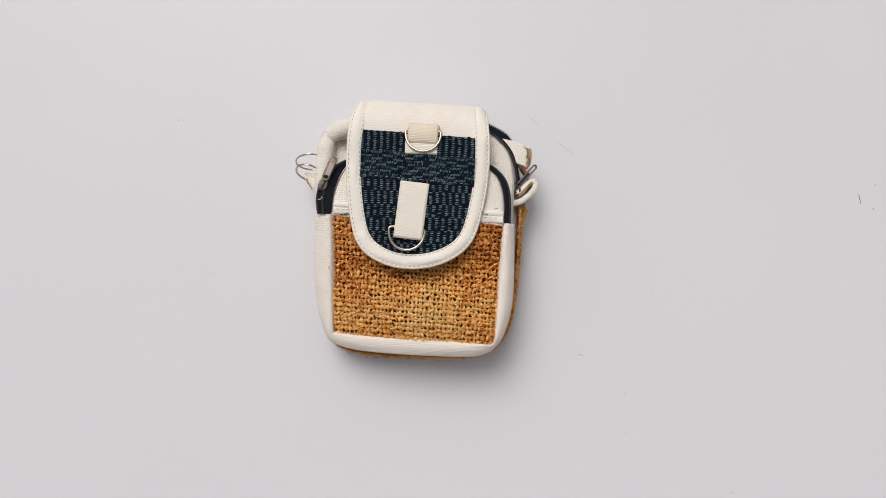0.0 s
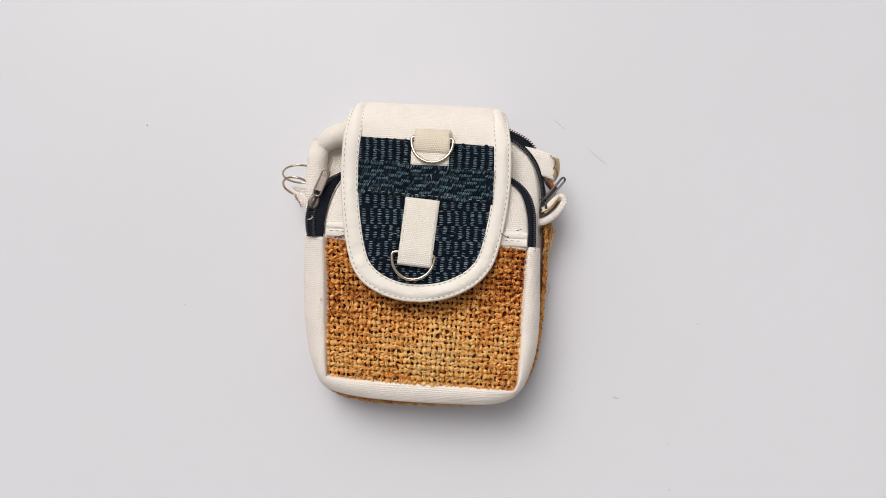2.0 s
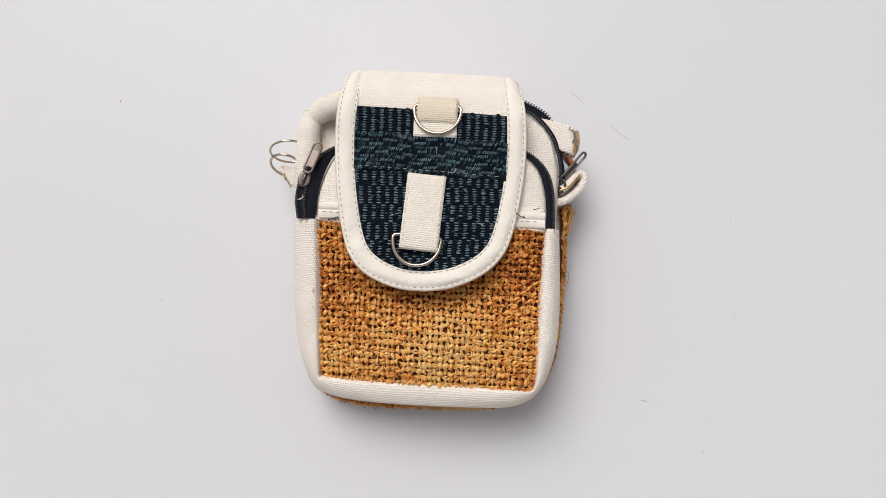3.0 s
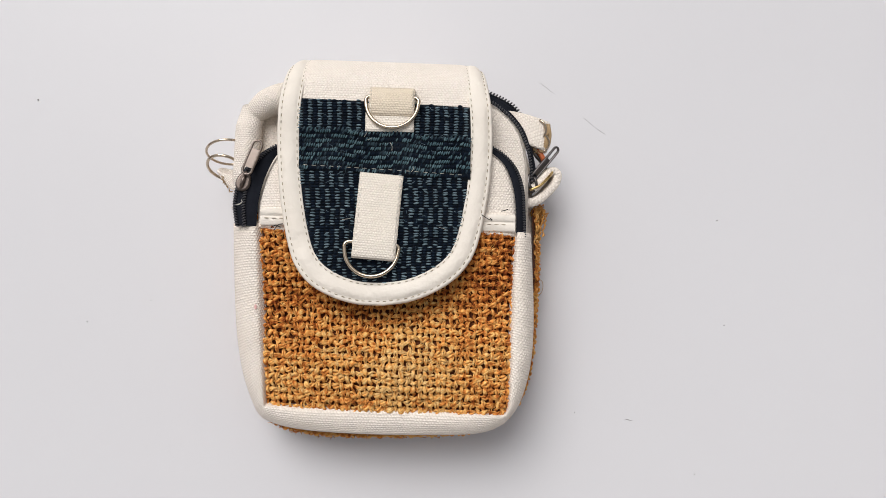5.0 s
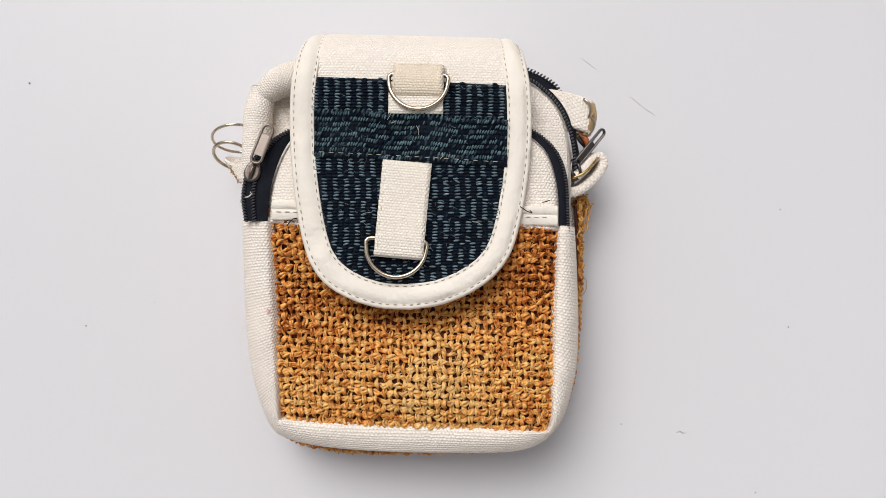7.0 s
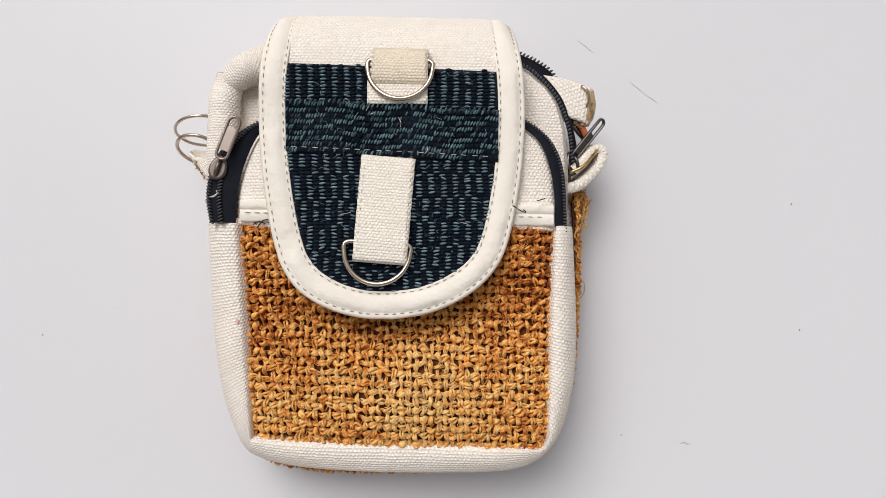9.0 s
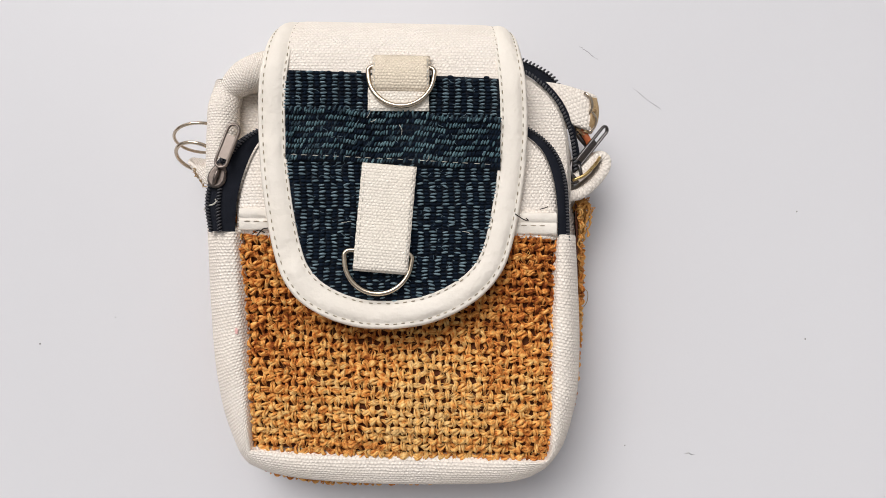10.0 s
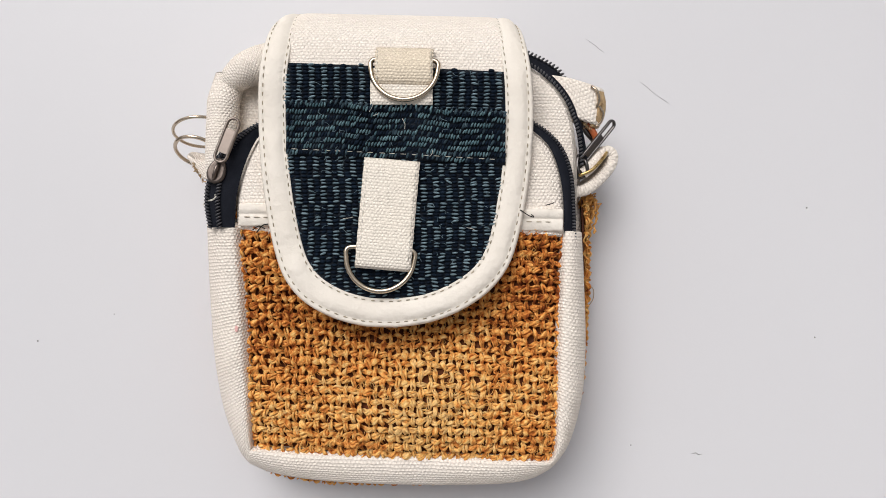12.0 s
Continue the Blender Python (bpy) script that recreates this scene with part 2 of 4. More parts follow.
def thick_sheet(name, p, thickness, uv=None):
    """A sheet with two faces and closed edges; the second face lies below the first."""
    p = np.asarray(p, float)
    n, m = p.shape[:2]
    low = p - normals_of(p) * thickness
    edge = np.concatenate([np.arange(m), np.arange(1, n) * m + m - 1, (n - 1) * m + np.arange(m - 2, -1, -1), np.arange(n - 2, 0, -1) * m])
    e2 = np.roll(edge, -1)
    rim = np.stack([edge, e2, e2 + n * m, edge + n * m], -1)
    faces = np.concatenate([grid_faces(n, m), grid_faces(n, m, base=n * m)[:, ::-1], rim])
    g = (grid_uv(p) if uv is None else uv).reshape(-1, 2)
    return mesh_of(name, np.concatenate([p.reshape(-1, 3), low.reshape(-1, 3)]), faces, np.concatenate([g, g]))


def spline(pts, n, closed=False):
    """n points at even steps of a smooth curve through pts."""
    pts = np.asarray(pts, float)
    k = len(pts)
    out = []
    for i in range(k if closed else k - 1):
        if closed:
            a, b_, c, d = (pts[(i + j) % k] for j in (-1, 0, 1, 2))
        else:
            b_, c = pts[i], pts[i + 1]
            a = pts[i - 1] if i else 2 * b_ - c
            d = pts[i + 2] if i + 2 < k else 2 * c - b_
        t = np.linspace(0, 1, 24, endpoint=False)[:, None]
        out.append(0.5 * (2 * b_ + (c - a) * t + (2 * a - 5 * b_ + 4 * c - d) * t**2 + (3 * b_ - a - 3 * c + d) * t**3))
    out.append((pts[:1] if closed else pts[-1:]))
    out = np.concatenate(out)
    s = np.concatenate([[0], np.cumsum(np.linalg.norm(np.diff(out, axis=0), axis=1))])
    want = np.linspace(0, s[-1], n, endpoint=not closed)
    return np.stack([np.interp(want, s, out[:, i]) for i in range(out.shape[1])], -1)


def tubes(paths, radius, sides=6, up=(0, 0, 1), closed=False):
    """Verts, faces and uv of tubes along paths (y x k x 3), with radius a number or y x k."""
    paths = np.asarray(paths, float)
    y, k = paths.shape[:2]
    if closed:
        tan = np.roll(paths, -1, 1) - np.roll(paths, 1, 1)
    else:
        tan = np.gradient(paths, axis=1)
    tan /= np.linalg.norm(tan, axis=-1, keepdims=True) + 1e-12
    side = np.cross(tan, np.asarray(up, float))
    bad = np.linalg.norm(side, axis=-1, keepdims=True) < 1e-3
    side = np.where(bad, np.cross(tan, np.array((0.3, 1.0, 0.1))), side)
    side /= np.linalg.norm(side, axis=-1, keepdims=True)
    top = np.cross(side, tan)
    r = np.broadcast_to(np.asarray(radius, float), (y, k))[..., None, None]
    ang = np.linspace(0, 2 * math.pi, sides, endpoint=False)
    ring = side[:, :, None] * np.cos(ang)[:, None] + top[:, :, None] * np.sin(ang)[:, None]
    v = paths[:, :, None] + ring * r
    f = grid_faces(k, sides, closed, True)
    faces = (f[None] + (np.arange(y) * k * sides)[:, None, None]).reshape(-1, 4)
    s = np.concatenate([np.zeros((y, 1)), np.cumsum(np.linalg.norm(np.diff(paths, axis=1), axis=-1), 1)], 1)
    uv = np.stack(np.broadcast_arrays(np.arange(sides)[None, None] / sides * 0.1, s[:, :, None]), -1)
    if not closed:
        first = (np.arange(y) * k * sides)[:, None]
        caps = [first + np.arange(sides)[None, ::-1], first + (k - 1) * sides + np.arange(sides)[None]]
        caps = np.concatenate(caps)
        for a in range(1, sides - 2, 2):
            faces = np.concatenate([faces, caps[:, [0, a, a + 1, a + 2]]])
    return v.reshape(-1, 3), faces, uv.reshape(-1, 2)


def wire(name, path, radius, sides=10, closed=False, up=(0, 0, 1)):
    return mesh_of(name, *tubes(np.asarray(path, float)[None], radius, sides, up, closed))


def grains(name, centres, ax, ay, az):
    """Small rounded grains: centres n x 3 with half-axes ax, ay, az (n x 3 each)."""
    lat, lon = np.linspace(-1, 1, 5) * math.pi / 2 * 0.86, np.linspace(0, 2 * math.pi, 8, endpoint=False)
    unit = np.stack([np.cos(lat)[:, None] * np.cos(lon), np.cos(lat)[:, None] * np.sin(lon), np.broadcast_to(np.sin(lat)[:, None], (5, 8))], -1).reshape(-1, 3)
    v = centres[:, None] + unit[None, :, :1] * ax[:, None] + unit[None, :, 1:2] * ay[:, None] + unit[None, :, 2:] * az[:, None]
    f = np.concatenate([grid_faces(5, 8, False, True)[:, ::-1], [[32, 33, 34, 35], [32, 35, 36, 39], [36, 37, 38, 39]]])
    faces = (f[None] + (np.arange(len(centres)) * 40)[:, None, None]).reshape(-1, 4)
    return mesh_of(name, v, faces)


def loft(name, loops, cap=None, rings=6, lift=0.0):
    """Closed loops (same count) joined into a skin; cap: closes the last loop towards its middle, rising by lift."""
    loops = [np.asarray(l, float) for l in loops]
    if cap is not None:
        mid = np.array(cap, float)
        last = loops[-1]
        for i in range(1, rings + 1):
            k = i / rings * 0.97
            ring = last + (mid - last) * k
            ring[:, 2] = last[:, 2] * (1 - k) + mid[2] * k + lift * math.sin(k * math.pi / 2)
            loops.append(ring)
    p = np.stack(loops)
    # woven cloth runs straight over the top and along the sides
    uv = p[..., :2].copy()
    s = np.concatenate([[0], np.cumsum(np.linalg.norm(np.diff(p[0], axis=0), axis=1))])
    steep = len(loops) - (rings + 1 if cap is not None else 0)
    for i in range(max(steep - 1, 0)):
        uv[i] = np.stack([s, np.full_like(s, p[i, :, 2].mean())], -1)
    return mesh_of(name, p, grid_faces(len(loops), p.shape[1], False, True), uv)


def smooth_noise(n, cells, amount):
    """n values of a smooth random curve with that many cells."""
    c = rng.normal(0, 1, cells + 3)
    return np.interp(np.linspace(0, cells, n), np.arange(cells + 3), c) * amount


def woven(surface, nu, nv, lift, fat, seg=8, sides=6, ply=2):
    """Two-ply yarns over and under one another on surface(u, v), u and v in 0..1: for each yarn its way (0 warp, 1 weft), verts, faces, uv."""
    made = []
    e = 1e-3
    for along in (0, 1):
        count, cross = (nu, nv) if along == 0 else (nv, nu)
        k = cross * seg + 1
        t = np.linspace(0, 1, k)
        c0 = (np.arange(count) + 0.5 + rng.uniform(-0.07, 0.07, count)) / count
        wob = np.stack([smooth_noise(k, max(cross // 3, 2), 0.10) + smooth_noise(k, cross, 0.07) for _ in range(count)]) / count
        c = np.clip(c0[:, None] + wob, 0.001, 0.999)
        tt = np.broadcast_to(t, c.shape)
        u, v = (c, tt) if along == 0 else (tt, c)
        p = surface(u, v)
        pu = surface(u + e, v) - surface(u - e, v)
        pv = surface(u, v + e) - surface(u, v - e)
        nn = np.cross(pu, pv)
        nn /= np.linalg.norm(nn, axis=-1, keepdims=True)
        lat = pu if along == 0 else pv
        pitch = np.linalg.norm(lat, axis=-1, keepdims=True).mean() / (2 * e) / count
        lat = lat / np.linalg.norm(lat, axis=-1, keepdims=True)
        turn = math.pi * (t * cross - 0.5)[None] + math.pi * (np.arange(count)[:, None] + along)
        over = np.cos(turn)
        rand_fat = np.repeat(rng.uniform(0.72, 1.32, (count, cross + 1)), seg, axis=1)[:, :k]
        kern = np.ones(seg) / seg
        rand_fat = np.stack([np.convolve(np.pad(r, seg, mode="edge"), kern, "same")[seg:-seg] for r in rand_fat])
        rad = fat * pitch * rand_fat * (0.76 + 0.28 * over) * (0.93 if along else 0.84)
        height = lift * over * (1.0 if along else 1.25) + smooth_noise(count * k, count * cross // 2, lift * 0.30).reshape(count, k)
        slant = (0.05 if along else 0.12) * pitch * np.sin(turn) * np.repeat(rng.uniform(-1, 1.4, (count, cross + 1)), seg, axis=1)[:, :k]
        strands = []
        for s in range(ply):
            phase = t[None] * cross * 0.62 * math.pi * (1 if along else -1) + math.pi * 2 * s / ply + rng.uniform(0, 6.28, (count, 1))
            phase = phase + np.stack([smooth_noise(k, cross, 0.5) for _ in range(count)])
            off = rad * np.stack([0.56 + np.abs(smooth_noise(k, cross, 0.16)) for _ in range(count)])
            q = p + nn * (height + off * 0.75 * np.cos(phase))[..., None] + lat * (slant + off * np.sin(phase))[..., None]
            strands.append((q, rad * (0.44 if s % 2 else 0.38)))
        for i in range(count):
            made.append((along, *tubes(np.stack([q[i] for q, _ in strands]), np.stack([r[i] for _, r in strands]), sides)))
    return made


def rounded_box(size, bevel, segments=2):
    bm = bmesh.new()
    bmesh.ops.create_cube(bm, size=1)
    for v in bm.verts:
        v.co = Vector([c * s for c, s in zip(v.co, size)])
    bmesh.ops.bevel(bm, geom=bm.edges[:], offset=bevel, segments=segments, affect="EDGES", profile=0.5)
    return bm


# ---------------------------------------------------------------- setting
def plain_box(name, a, c, mat, label):
    bm = rounded_box([q - p for p, q in zip(a, c)], 0.004, 1)
    bmesh.ops.translate(bm, verts=bm.verts, vec=[(p + q) / 2 for p, q in zip(a, c)])
    ob = part(name, bm, mat, None)
    return tagged(ob, label, name.split("_")[0], kind="structure")


FLOOR_Z = -0.75
plain_box("floor", (-2.6, -2.6, FLOOR_Z - 0.1), (2.6, 2.6, FLOOR_Z), FLOOR_GREY, "plain grey cement floor under the white table")
# Unseen walls added round the table; their pale paint bounces light onto the bag.
plain_box("wall_north", (-2.6, 2.4, FLOOR_Z), (2.6, 2.6, 1.0), WALL_PAINT, "plain warm beige painted wall, unseen, added to bounce light")
plain_box("wall_south", (-2.6, -2.6, FLOOR_Z), (2.6, -2.4, 1.0), WALL_PAINT, "plain warm beige painted wall, unseen, added to bounce light")
plain_box("wall_east", (2.4, -2.4, FLOOR_Z), (2.6, 2.4, 1.0), WALL_PAINT, "plain warm beige painted wall, unseen, added to bounce light")
plain_box("wall_west", (-2.6, -2.4, FLOOR_Z), (-2.4, 2.4, 1.0), WALL_PAINT, "plain warm beige painted wall, unseen, added to bounce light")

table = tagged(new("table"), "plain white laminate table with a smooth bright top", "table")
table.location = (0, 0, FLOOR_Z)
bm = rounded_box((1.7, 1.2, 0.03), 0.004, 3)
bmesh.ops.translate(bm, verts=bm.verts, vec=(0, 0, 0.735))
part("tabletop", bm, TABLE_WHITE, table, "smooth white laminate top with a few specks")
for sx in (-1, 1):
    for sy in (-1, 1):
        bm = rounded_box((0.05, 0.05, 0.72), 0.004, 2)
        bmesh.ops.translate(bm, verts=bm.verts, vec=(sx * 0.78, sy * 0.53, 0.36))
        part("leg", bm, TABLE_WHITE, table)

# ---------------------------------------------------------------- the bag
bag = tagged(new("sling_bag"), "cream canvas sling bag with golden burlap pocket and navy woven flap", "bag")


def edge_z(x, y):
    """Height of the front seam: the bag lies a little lower at its lower left corner."""
    return 0.0485 + 0.0040 * (x / 0.06) * np.clip((0.02 - y) / 0.09, 0, 1) + 0.0035 * np.clip((y + 0.035) / 0.045, -1.2, 0.9)


def front_z(x, y):
    """The pocket's front: it swells between the seams and sinks below the flap's tip."""
    k = np.clip(1 - (x / 0.064) ** 2, 0, 1) * np.clip(1 - ((y + 0.037) / 0.048) ** 2, 0, 1)
    dent = np.exp(-((x + 0.002) / 0.050) ** 4 - ((y + 0.025) / 0.021) ** 2)
    return edge_z(x, y) + 0.0024 * k ** 0.7 + 0.0042 * np.exp(-((x - 0.006) / 0.03) ** 2 - ((y + 0.064) / 0.017) ** 2) - 0.0095 * dent


# seam round the burlap pocket, from its upper left corner down, along the bottom and up again
SEAM_L = spline([(-0.0627, 0.0098), (-0.0614, -0.020), (-0.0602, -0.050), (-0.0588, -0.0800)], 40)
SEAM_B = spline([(-0.0588, -0.0800), (-0.030, -0.0812), (0.010, -0.0812), (0.040, -0.0824), (0.0592, -0.0836)], 40)
SEAM_R = spline([(0.0592, -0.0836), (0.0622, -0.0806), (0.0631, -0.065), (0.0640, -0.035), (0.0650, -0.008), (0.0657, 0.0065)], 40)
# outer edge of the strip, for a height of 41 mm; where it lies lower it runs a little further out
RIM_L = spline([(-0.0773, 0.0108), (-0.0764, -0.006), (-0.0754, -0.022), (-0.0739, -0.040), (-0.0720, -0.053), (-0.0690, -0.066), (-0.0632, -0.0805), (-0.0592, -0.0855)], 40)
RIM_B = spline([(-0.0592, -0.0855), (-0.050, -0.0892), (-0.032, -0.0922), (-0.001, -0.0940), (0.038, -0.0940), (0.053, -0.0921), (0.0612, -0.0882)], 40)
RIM_R = spline([(0.0612, -0.0882), (0.066, -0.083), (0.0695, -0.077), (0.073, -0.066), (0.0752, -0.054), (0.0761, -0.036), (0.0756, -0.013), (0.0748, 0.0068)], 40)
LOW = np.array((0.015, -0.010))


def gusset_strip(seam, rim, closed_end):
    """A puffed canvas strip from the front seam round to the side, creased where strips meet, folded under at its free end."""
    seam_z = edge_z(seam[:, 0], seam[:, 1])
    drop = np.full(len(seam), 0.0080) if closed_end else 0.0080 - 0.0036 * np.sin(np.linspace(0, math.pi, len(seam)))
    rim_z = seam_z - drop
    rim = LOW + (rim - LOW) * (1 + (0.041 - rim_z) / 0.296)[:, None]
    n = len(seam)
    from_end = np.minimum(np.arange(n) + (n if closed_end < 0 else 0), n - 1 - np.arange(n) + (n if closed_end > 0 else 0))
    crease = 0.0013 * np.exp(-(from_end / 2.2) ** 2)
    wrinkle = smooth_noise(n, 12, 0.0004) - crease
    rows = []
    for w in (-0.12, 0.0, 0.05, 0.12, 0.22, 0.35, 0.48, 0.60, 0.72, 0.83, 0.92, 1.0):
        xy = seam * (1 - w) + rim * w
        lip = np.interp(w, [-0.12, 0, 0.05, 0.12, 0.3, 0.6, 1], [-0.0045, -0.0010, 0.0003, 0.0007, 0.0011, 0.0010, 0])
        rows.append(np.column_stack([xy, seam_z + lip - drop * max(w, 0) ** 2.6 + wrinkle * math.sin(max(w, 0) * math.pi)]))
    for pull_in, below in ((0.0004, 0.0035), (0.0016, 0.008), (0.0050, 0.013)):
        rows.append(np.column_stack([LOW + (rim - LOW) * (1 - pull_in / 0.08), np.maximum(rim_z - below, 0.006)]))
    p = np.stack(rows, 1)
    if closed_end:
        end = p[0] if closed_end < 0 else p[-1]
        folded = [end + np.array((0, 0.0007, -0.0009)), end + np.array((0, 0.0006, -0.0035)), end + np.array((0, -0.0015, -0.0060))]
        p = np.concatenate([np.stack(folded[::-1]), p]) if closed_end < 0 else np.concatenate([p, np.stack(folded)])
    uv = grid_uv(p)
    return part("gusset", mesh_of("gusset", p, grid_faces(*p.shape[:2]), uv[..., ::-1] if closed_end else uv), CANVAS, bag, "puffed cream canvas edge strip")


gusset_strip(SEAM_L, RIM_L, -1)
gusset_strip(SEAM_B, RIM_B, 0)
gusset_strip(SEAM_R, RIM_R, 1)

# burlap pocket front, woven yarn by yarn
def pocket_surface(u, v):
    left = -0.0584 - 0.0044 * v - 0.0004
    right = 0.0634 + 0.0026 * v
    x = left + (right - left) * u
    y = -0.0812 - 0.0030 * u + (0.0945 + 0.0020 * (1 - u)) * v
    return np.stack([x, y, front_z(x, y) - 0.0034 * np.clip(np.abs(u - 0.5) * 2, 0, 1) ** 14 - 0.0020 * np.clip(1 - v, 0, 1) ** 14 - 0.0010], -1)


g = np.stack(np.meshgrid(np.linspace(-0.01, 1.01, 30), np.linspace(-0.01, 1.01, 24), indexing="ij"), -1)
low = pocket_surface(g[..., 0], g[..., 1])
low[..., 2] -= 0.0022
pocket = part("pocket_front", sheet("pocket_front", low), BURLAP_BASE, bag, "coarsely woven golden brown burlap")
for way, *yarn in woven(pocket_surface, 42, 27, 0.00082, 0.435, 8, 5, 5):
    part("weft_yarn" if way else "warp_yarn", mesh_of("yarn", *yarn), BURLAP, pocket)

# burlap side and bottom of the back half
BACK = spline([(-0.0735, 0.000), (-0.0730, -0.050), (-0.0686, -0.0745), (-0.0634, -0.0862), (-0.0490, -0.0936), (-0.0250, -0.0966), (0.0150, -0.0966),
               (0.0480, -0.0945), (0.0650, -0.0870), (0.0742, -0.0730), (0.0785, -0.0540), (0.0808, -0.0260), (0.0818, 0.000), (0.0814, 0.0225)], 400)
arc = np.linspace(0, 1, 400)


def back_surface(u, v):
    x, y = np.interp(u, arc, BACK[:, 0]), np.interp(u, arc, BACK[:, 1])
    k = 1 - 0.10 * np.clip(np.abs(v - 0.5) * 2, 0, 1) ** 3
    return np.stack([x * (0.965 + 0.035 * k - 0.035 * np.clip(2 * v - 1, 0, 1) ** 2), y * (0.97 + 0.03 * k), 0.0022 + 0.0275 * v], -1)


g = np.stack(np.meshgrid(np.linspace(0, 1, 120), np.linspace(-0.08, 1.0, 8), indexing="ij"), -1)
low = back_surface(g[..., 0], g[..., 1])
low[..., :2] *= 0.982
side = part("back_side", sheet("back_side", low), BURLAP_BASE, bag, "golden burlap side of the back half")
for way, *yarn in woven(back_surface, 120, 8, 0.0007, 0.33, 6, 5):
    part("weft_yarn" if way else "warp_yarn", mesh_of("yarn", *yarn), BURLAP, side)


def pillow(loop, levels, mid, lift, name):
    """A cloth cushion: the outline drawn in by d metres at each height z, closed on top."""
    loop = np.asarray(loop, float)
    tan = np.roll(loop, -1, 0) - np.roll(loop, 1, 0)
    nrm = np.column_stack([tan[:, 1], -tan[:, 0]])
    nrm /= np.linalg.norm(nrm, axis=1, keepdims=True)
    if (nrm * (loop - loop.mean(0))).sum() < 0:
        nrm = -nrm
    return loft(name, [np.column_stack([loop - nrm * d, np.full(len(loop), z)]) for d, z in levels], mid, 8, lift)


# back half of the body
outline = spline([(-0.070, -0.070), (-0.0735, -0.030), (-0.0740, 0.030), (-0.0715, 0.060), (-0.064, 0.077), (-0.050, 0.0860), (0.000, 0.0895), (0.042, 0.0870),
                  (0.0600, 0.0775), (0.0700, 0.0650), (0.0765, 0.0480), (0.0785, 0.0250), (0.0780, -0.030), (0.0700, -0.072), (0.045, -0.091), (-0.045, -0.091)], 120, True)
part("back_body", pillow(outline, [(0.006, 0.0006), (0.002, 0.002), (0.0, 0.006), (0.0, 0.020), (0.001, 0.0235), (0.004, 0.0265)], (0, 0, 0.029), 0.0, "back_body"), CANVAS, bag, "cream canvas back half resting on the table")

# main compartment
outline = spline([(-0.0735, -0.006), (-0.0760, 0.008), (-0.0768, 0.035), (-0.0760, 0.0560), (-0.0716, 0.0690), (-0.0636, 0.0790), (-0.0530, 0.0855), (0.000, 0.0890), (0.036, 0.0870),
                  (0.0530, 0.0770), (0.0600, 0.0722), (0.0668, 0.0655), (0.0712, 0.0565), (0.0734, 0.0425), (0.0735, 0.020), (0.0700, -0.006), (0.050, -0.010), (-0.050, -0.010)], 140, True)
part("main_compartment", pillow(outline, [(0.004, 0.020), (0.001, 0.024), (0.0, 0.029), (0.0001, 0.034), (0.0002, 0.0380), (0.0007, 0.0399), (0.0022, 0.0409), (0.009, 0.0416)], (0, 0.03, 0.034), 0.0, "main_compartment"), CANVAS, bag, "cream canvas main compartment")
for v in bpy.data.meshes["main_compartment"].vertices:
    v.co.z -= 0.0045 * min(max((-0.035 - v.co.x) / 0.012, 0), 1) * min(max((v.co.z - 0.034) / 0.005, 0), 1)

# puffed rim in two runs that meet in a creased corner
def rim_run(name, pts, radii, label):
    centre = spline(pts, 44)
    rad = np.interp(np.linspace(0, 1, 44), np.linspace(0, 1, len(radii)), radii)
    v, f, _ = tubes(centre[None], rad[None], 18)
    v = v.reshape(44, 18, 3)
    v[..., 2] += smooth_noise(44, 12, 0.0005)[:, None]
    uv = np.stack(np.broadcast_arrays(np.arange(18)[None] / 18 * 0.042, np.linspace(0, 0.08, 44)[:, None]), -1)
    return part(name, mesh_of(name, v, f, uv), CANVAS, bag, label)


rim_run("rim", [(-0.0700, 0.006, 0.0385), (-0.0714, 0.030, 0.0408), (-0.0711, 0.050, 0.0416), (-0.0706, 0.0612, 0.0412), (-0.0688, 0.0700, 0.0394)], (0.0058, 0.0060, 0.0062, 0.0064, 0.0066, 0.0066, 0.0060), "puffed cream canvas rim")
rim_run("rim", [(-0.0712, 0.0655, 0.0412), (-0.0655, 0.0702, 0.0430), (-0.0590, 0.0740, 0.0424), (-0.0480, 0.0772, 0.0408), (-0.030, 0.080, 0.038)], (0.0040, 0.0062, 0.0076, 0.0084, 0.0088, 0.0090, 0.0090), "puffed cream canvas rim with a creased corner")

# front pocket above the burlap: side wall, zip, canvas top
ZIP_OUT_L = spline([(-0.0735, 0.0085), (-0.0748, 0.0195), (-0.0729, 0.0315), (-0.0690, 0.0382), (-0.0625, 0.0448), (-0.0540, 0.0496), (-0.0400, 0.0545)], 70)
ZIP_IN_L = spline([(-0.0632, 0.0085), (-0.0625, 0.0200), (-0.0604, 0.0300), (-0.0568, 0.0395), (-0.0528, 0.0455), (-0.0460, 0.0500), (-0.0380, 0.0520)], 70)
ZIP_OUT_R = spline([(0.0710, 0.0050), (0.0709, 0.0160), (0.0701, 0.0295), (0.0668, 0.0396), (0.0610, 0.0466), (0.0530, 0.0515), (0.0400, 0.0555)], 70)
ZIP_IN_R = spline([(0.0656, 0.0050), (0.0655, 0.0200), (0.0638, 0.0312), (0.0602, 0.0404), (0.0540, 0.0466), (0.0470, 0.0505), (0.0380, 0.0525)], 70)
wall_loop = np.concatenate([ZIP_OUT_L, ZIP_OUT_R[::-1], [(0.060, -0.004), (0.030, -0.008), (-0.030, -0.008), (-0.060, -0.004)]])
part("pocket_wall", loft("pocket_wall", [np.column_stack([wall_loop * k, np.full(len(wall_loop), z)]) for k, z in ((0.985, 0.032), (0.995, 0.037), (0.99, 0.0425))], (0, 0.02, 0.038), 4, 0.0), CANVAS, bag)
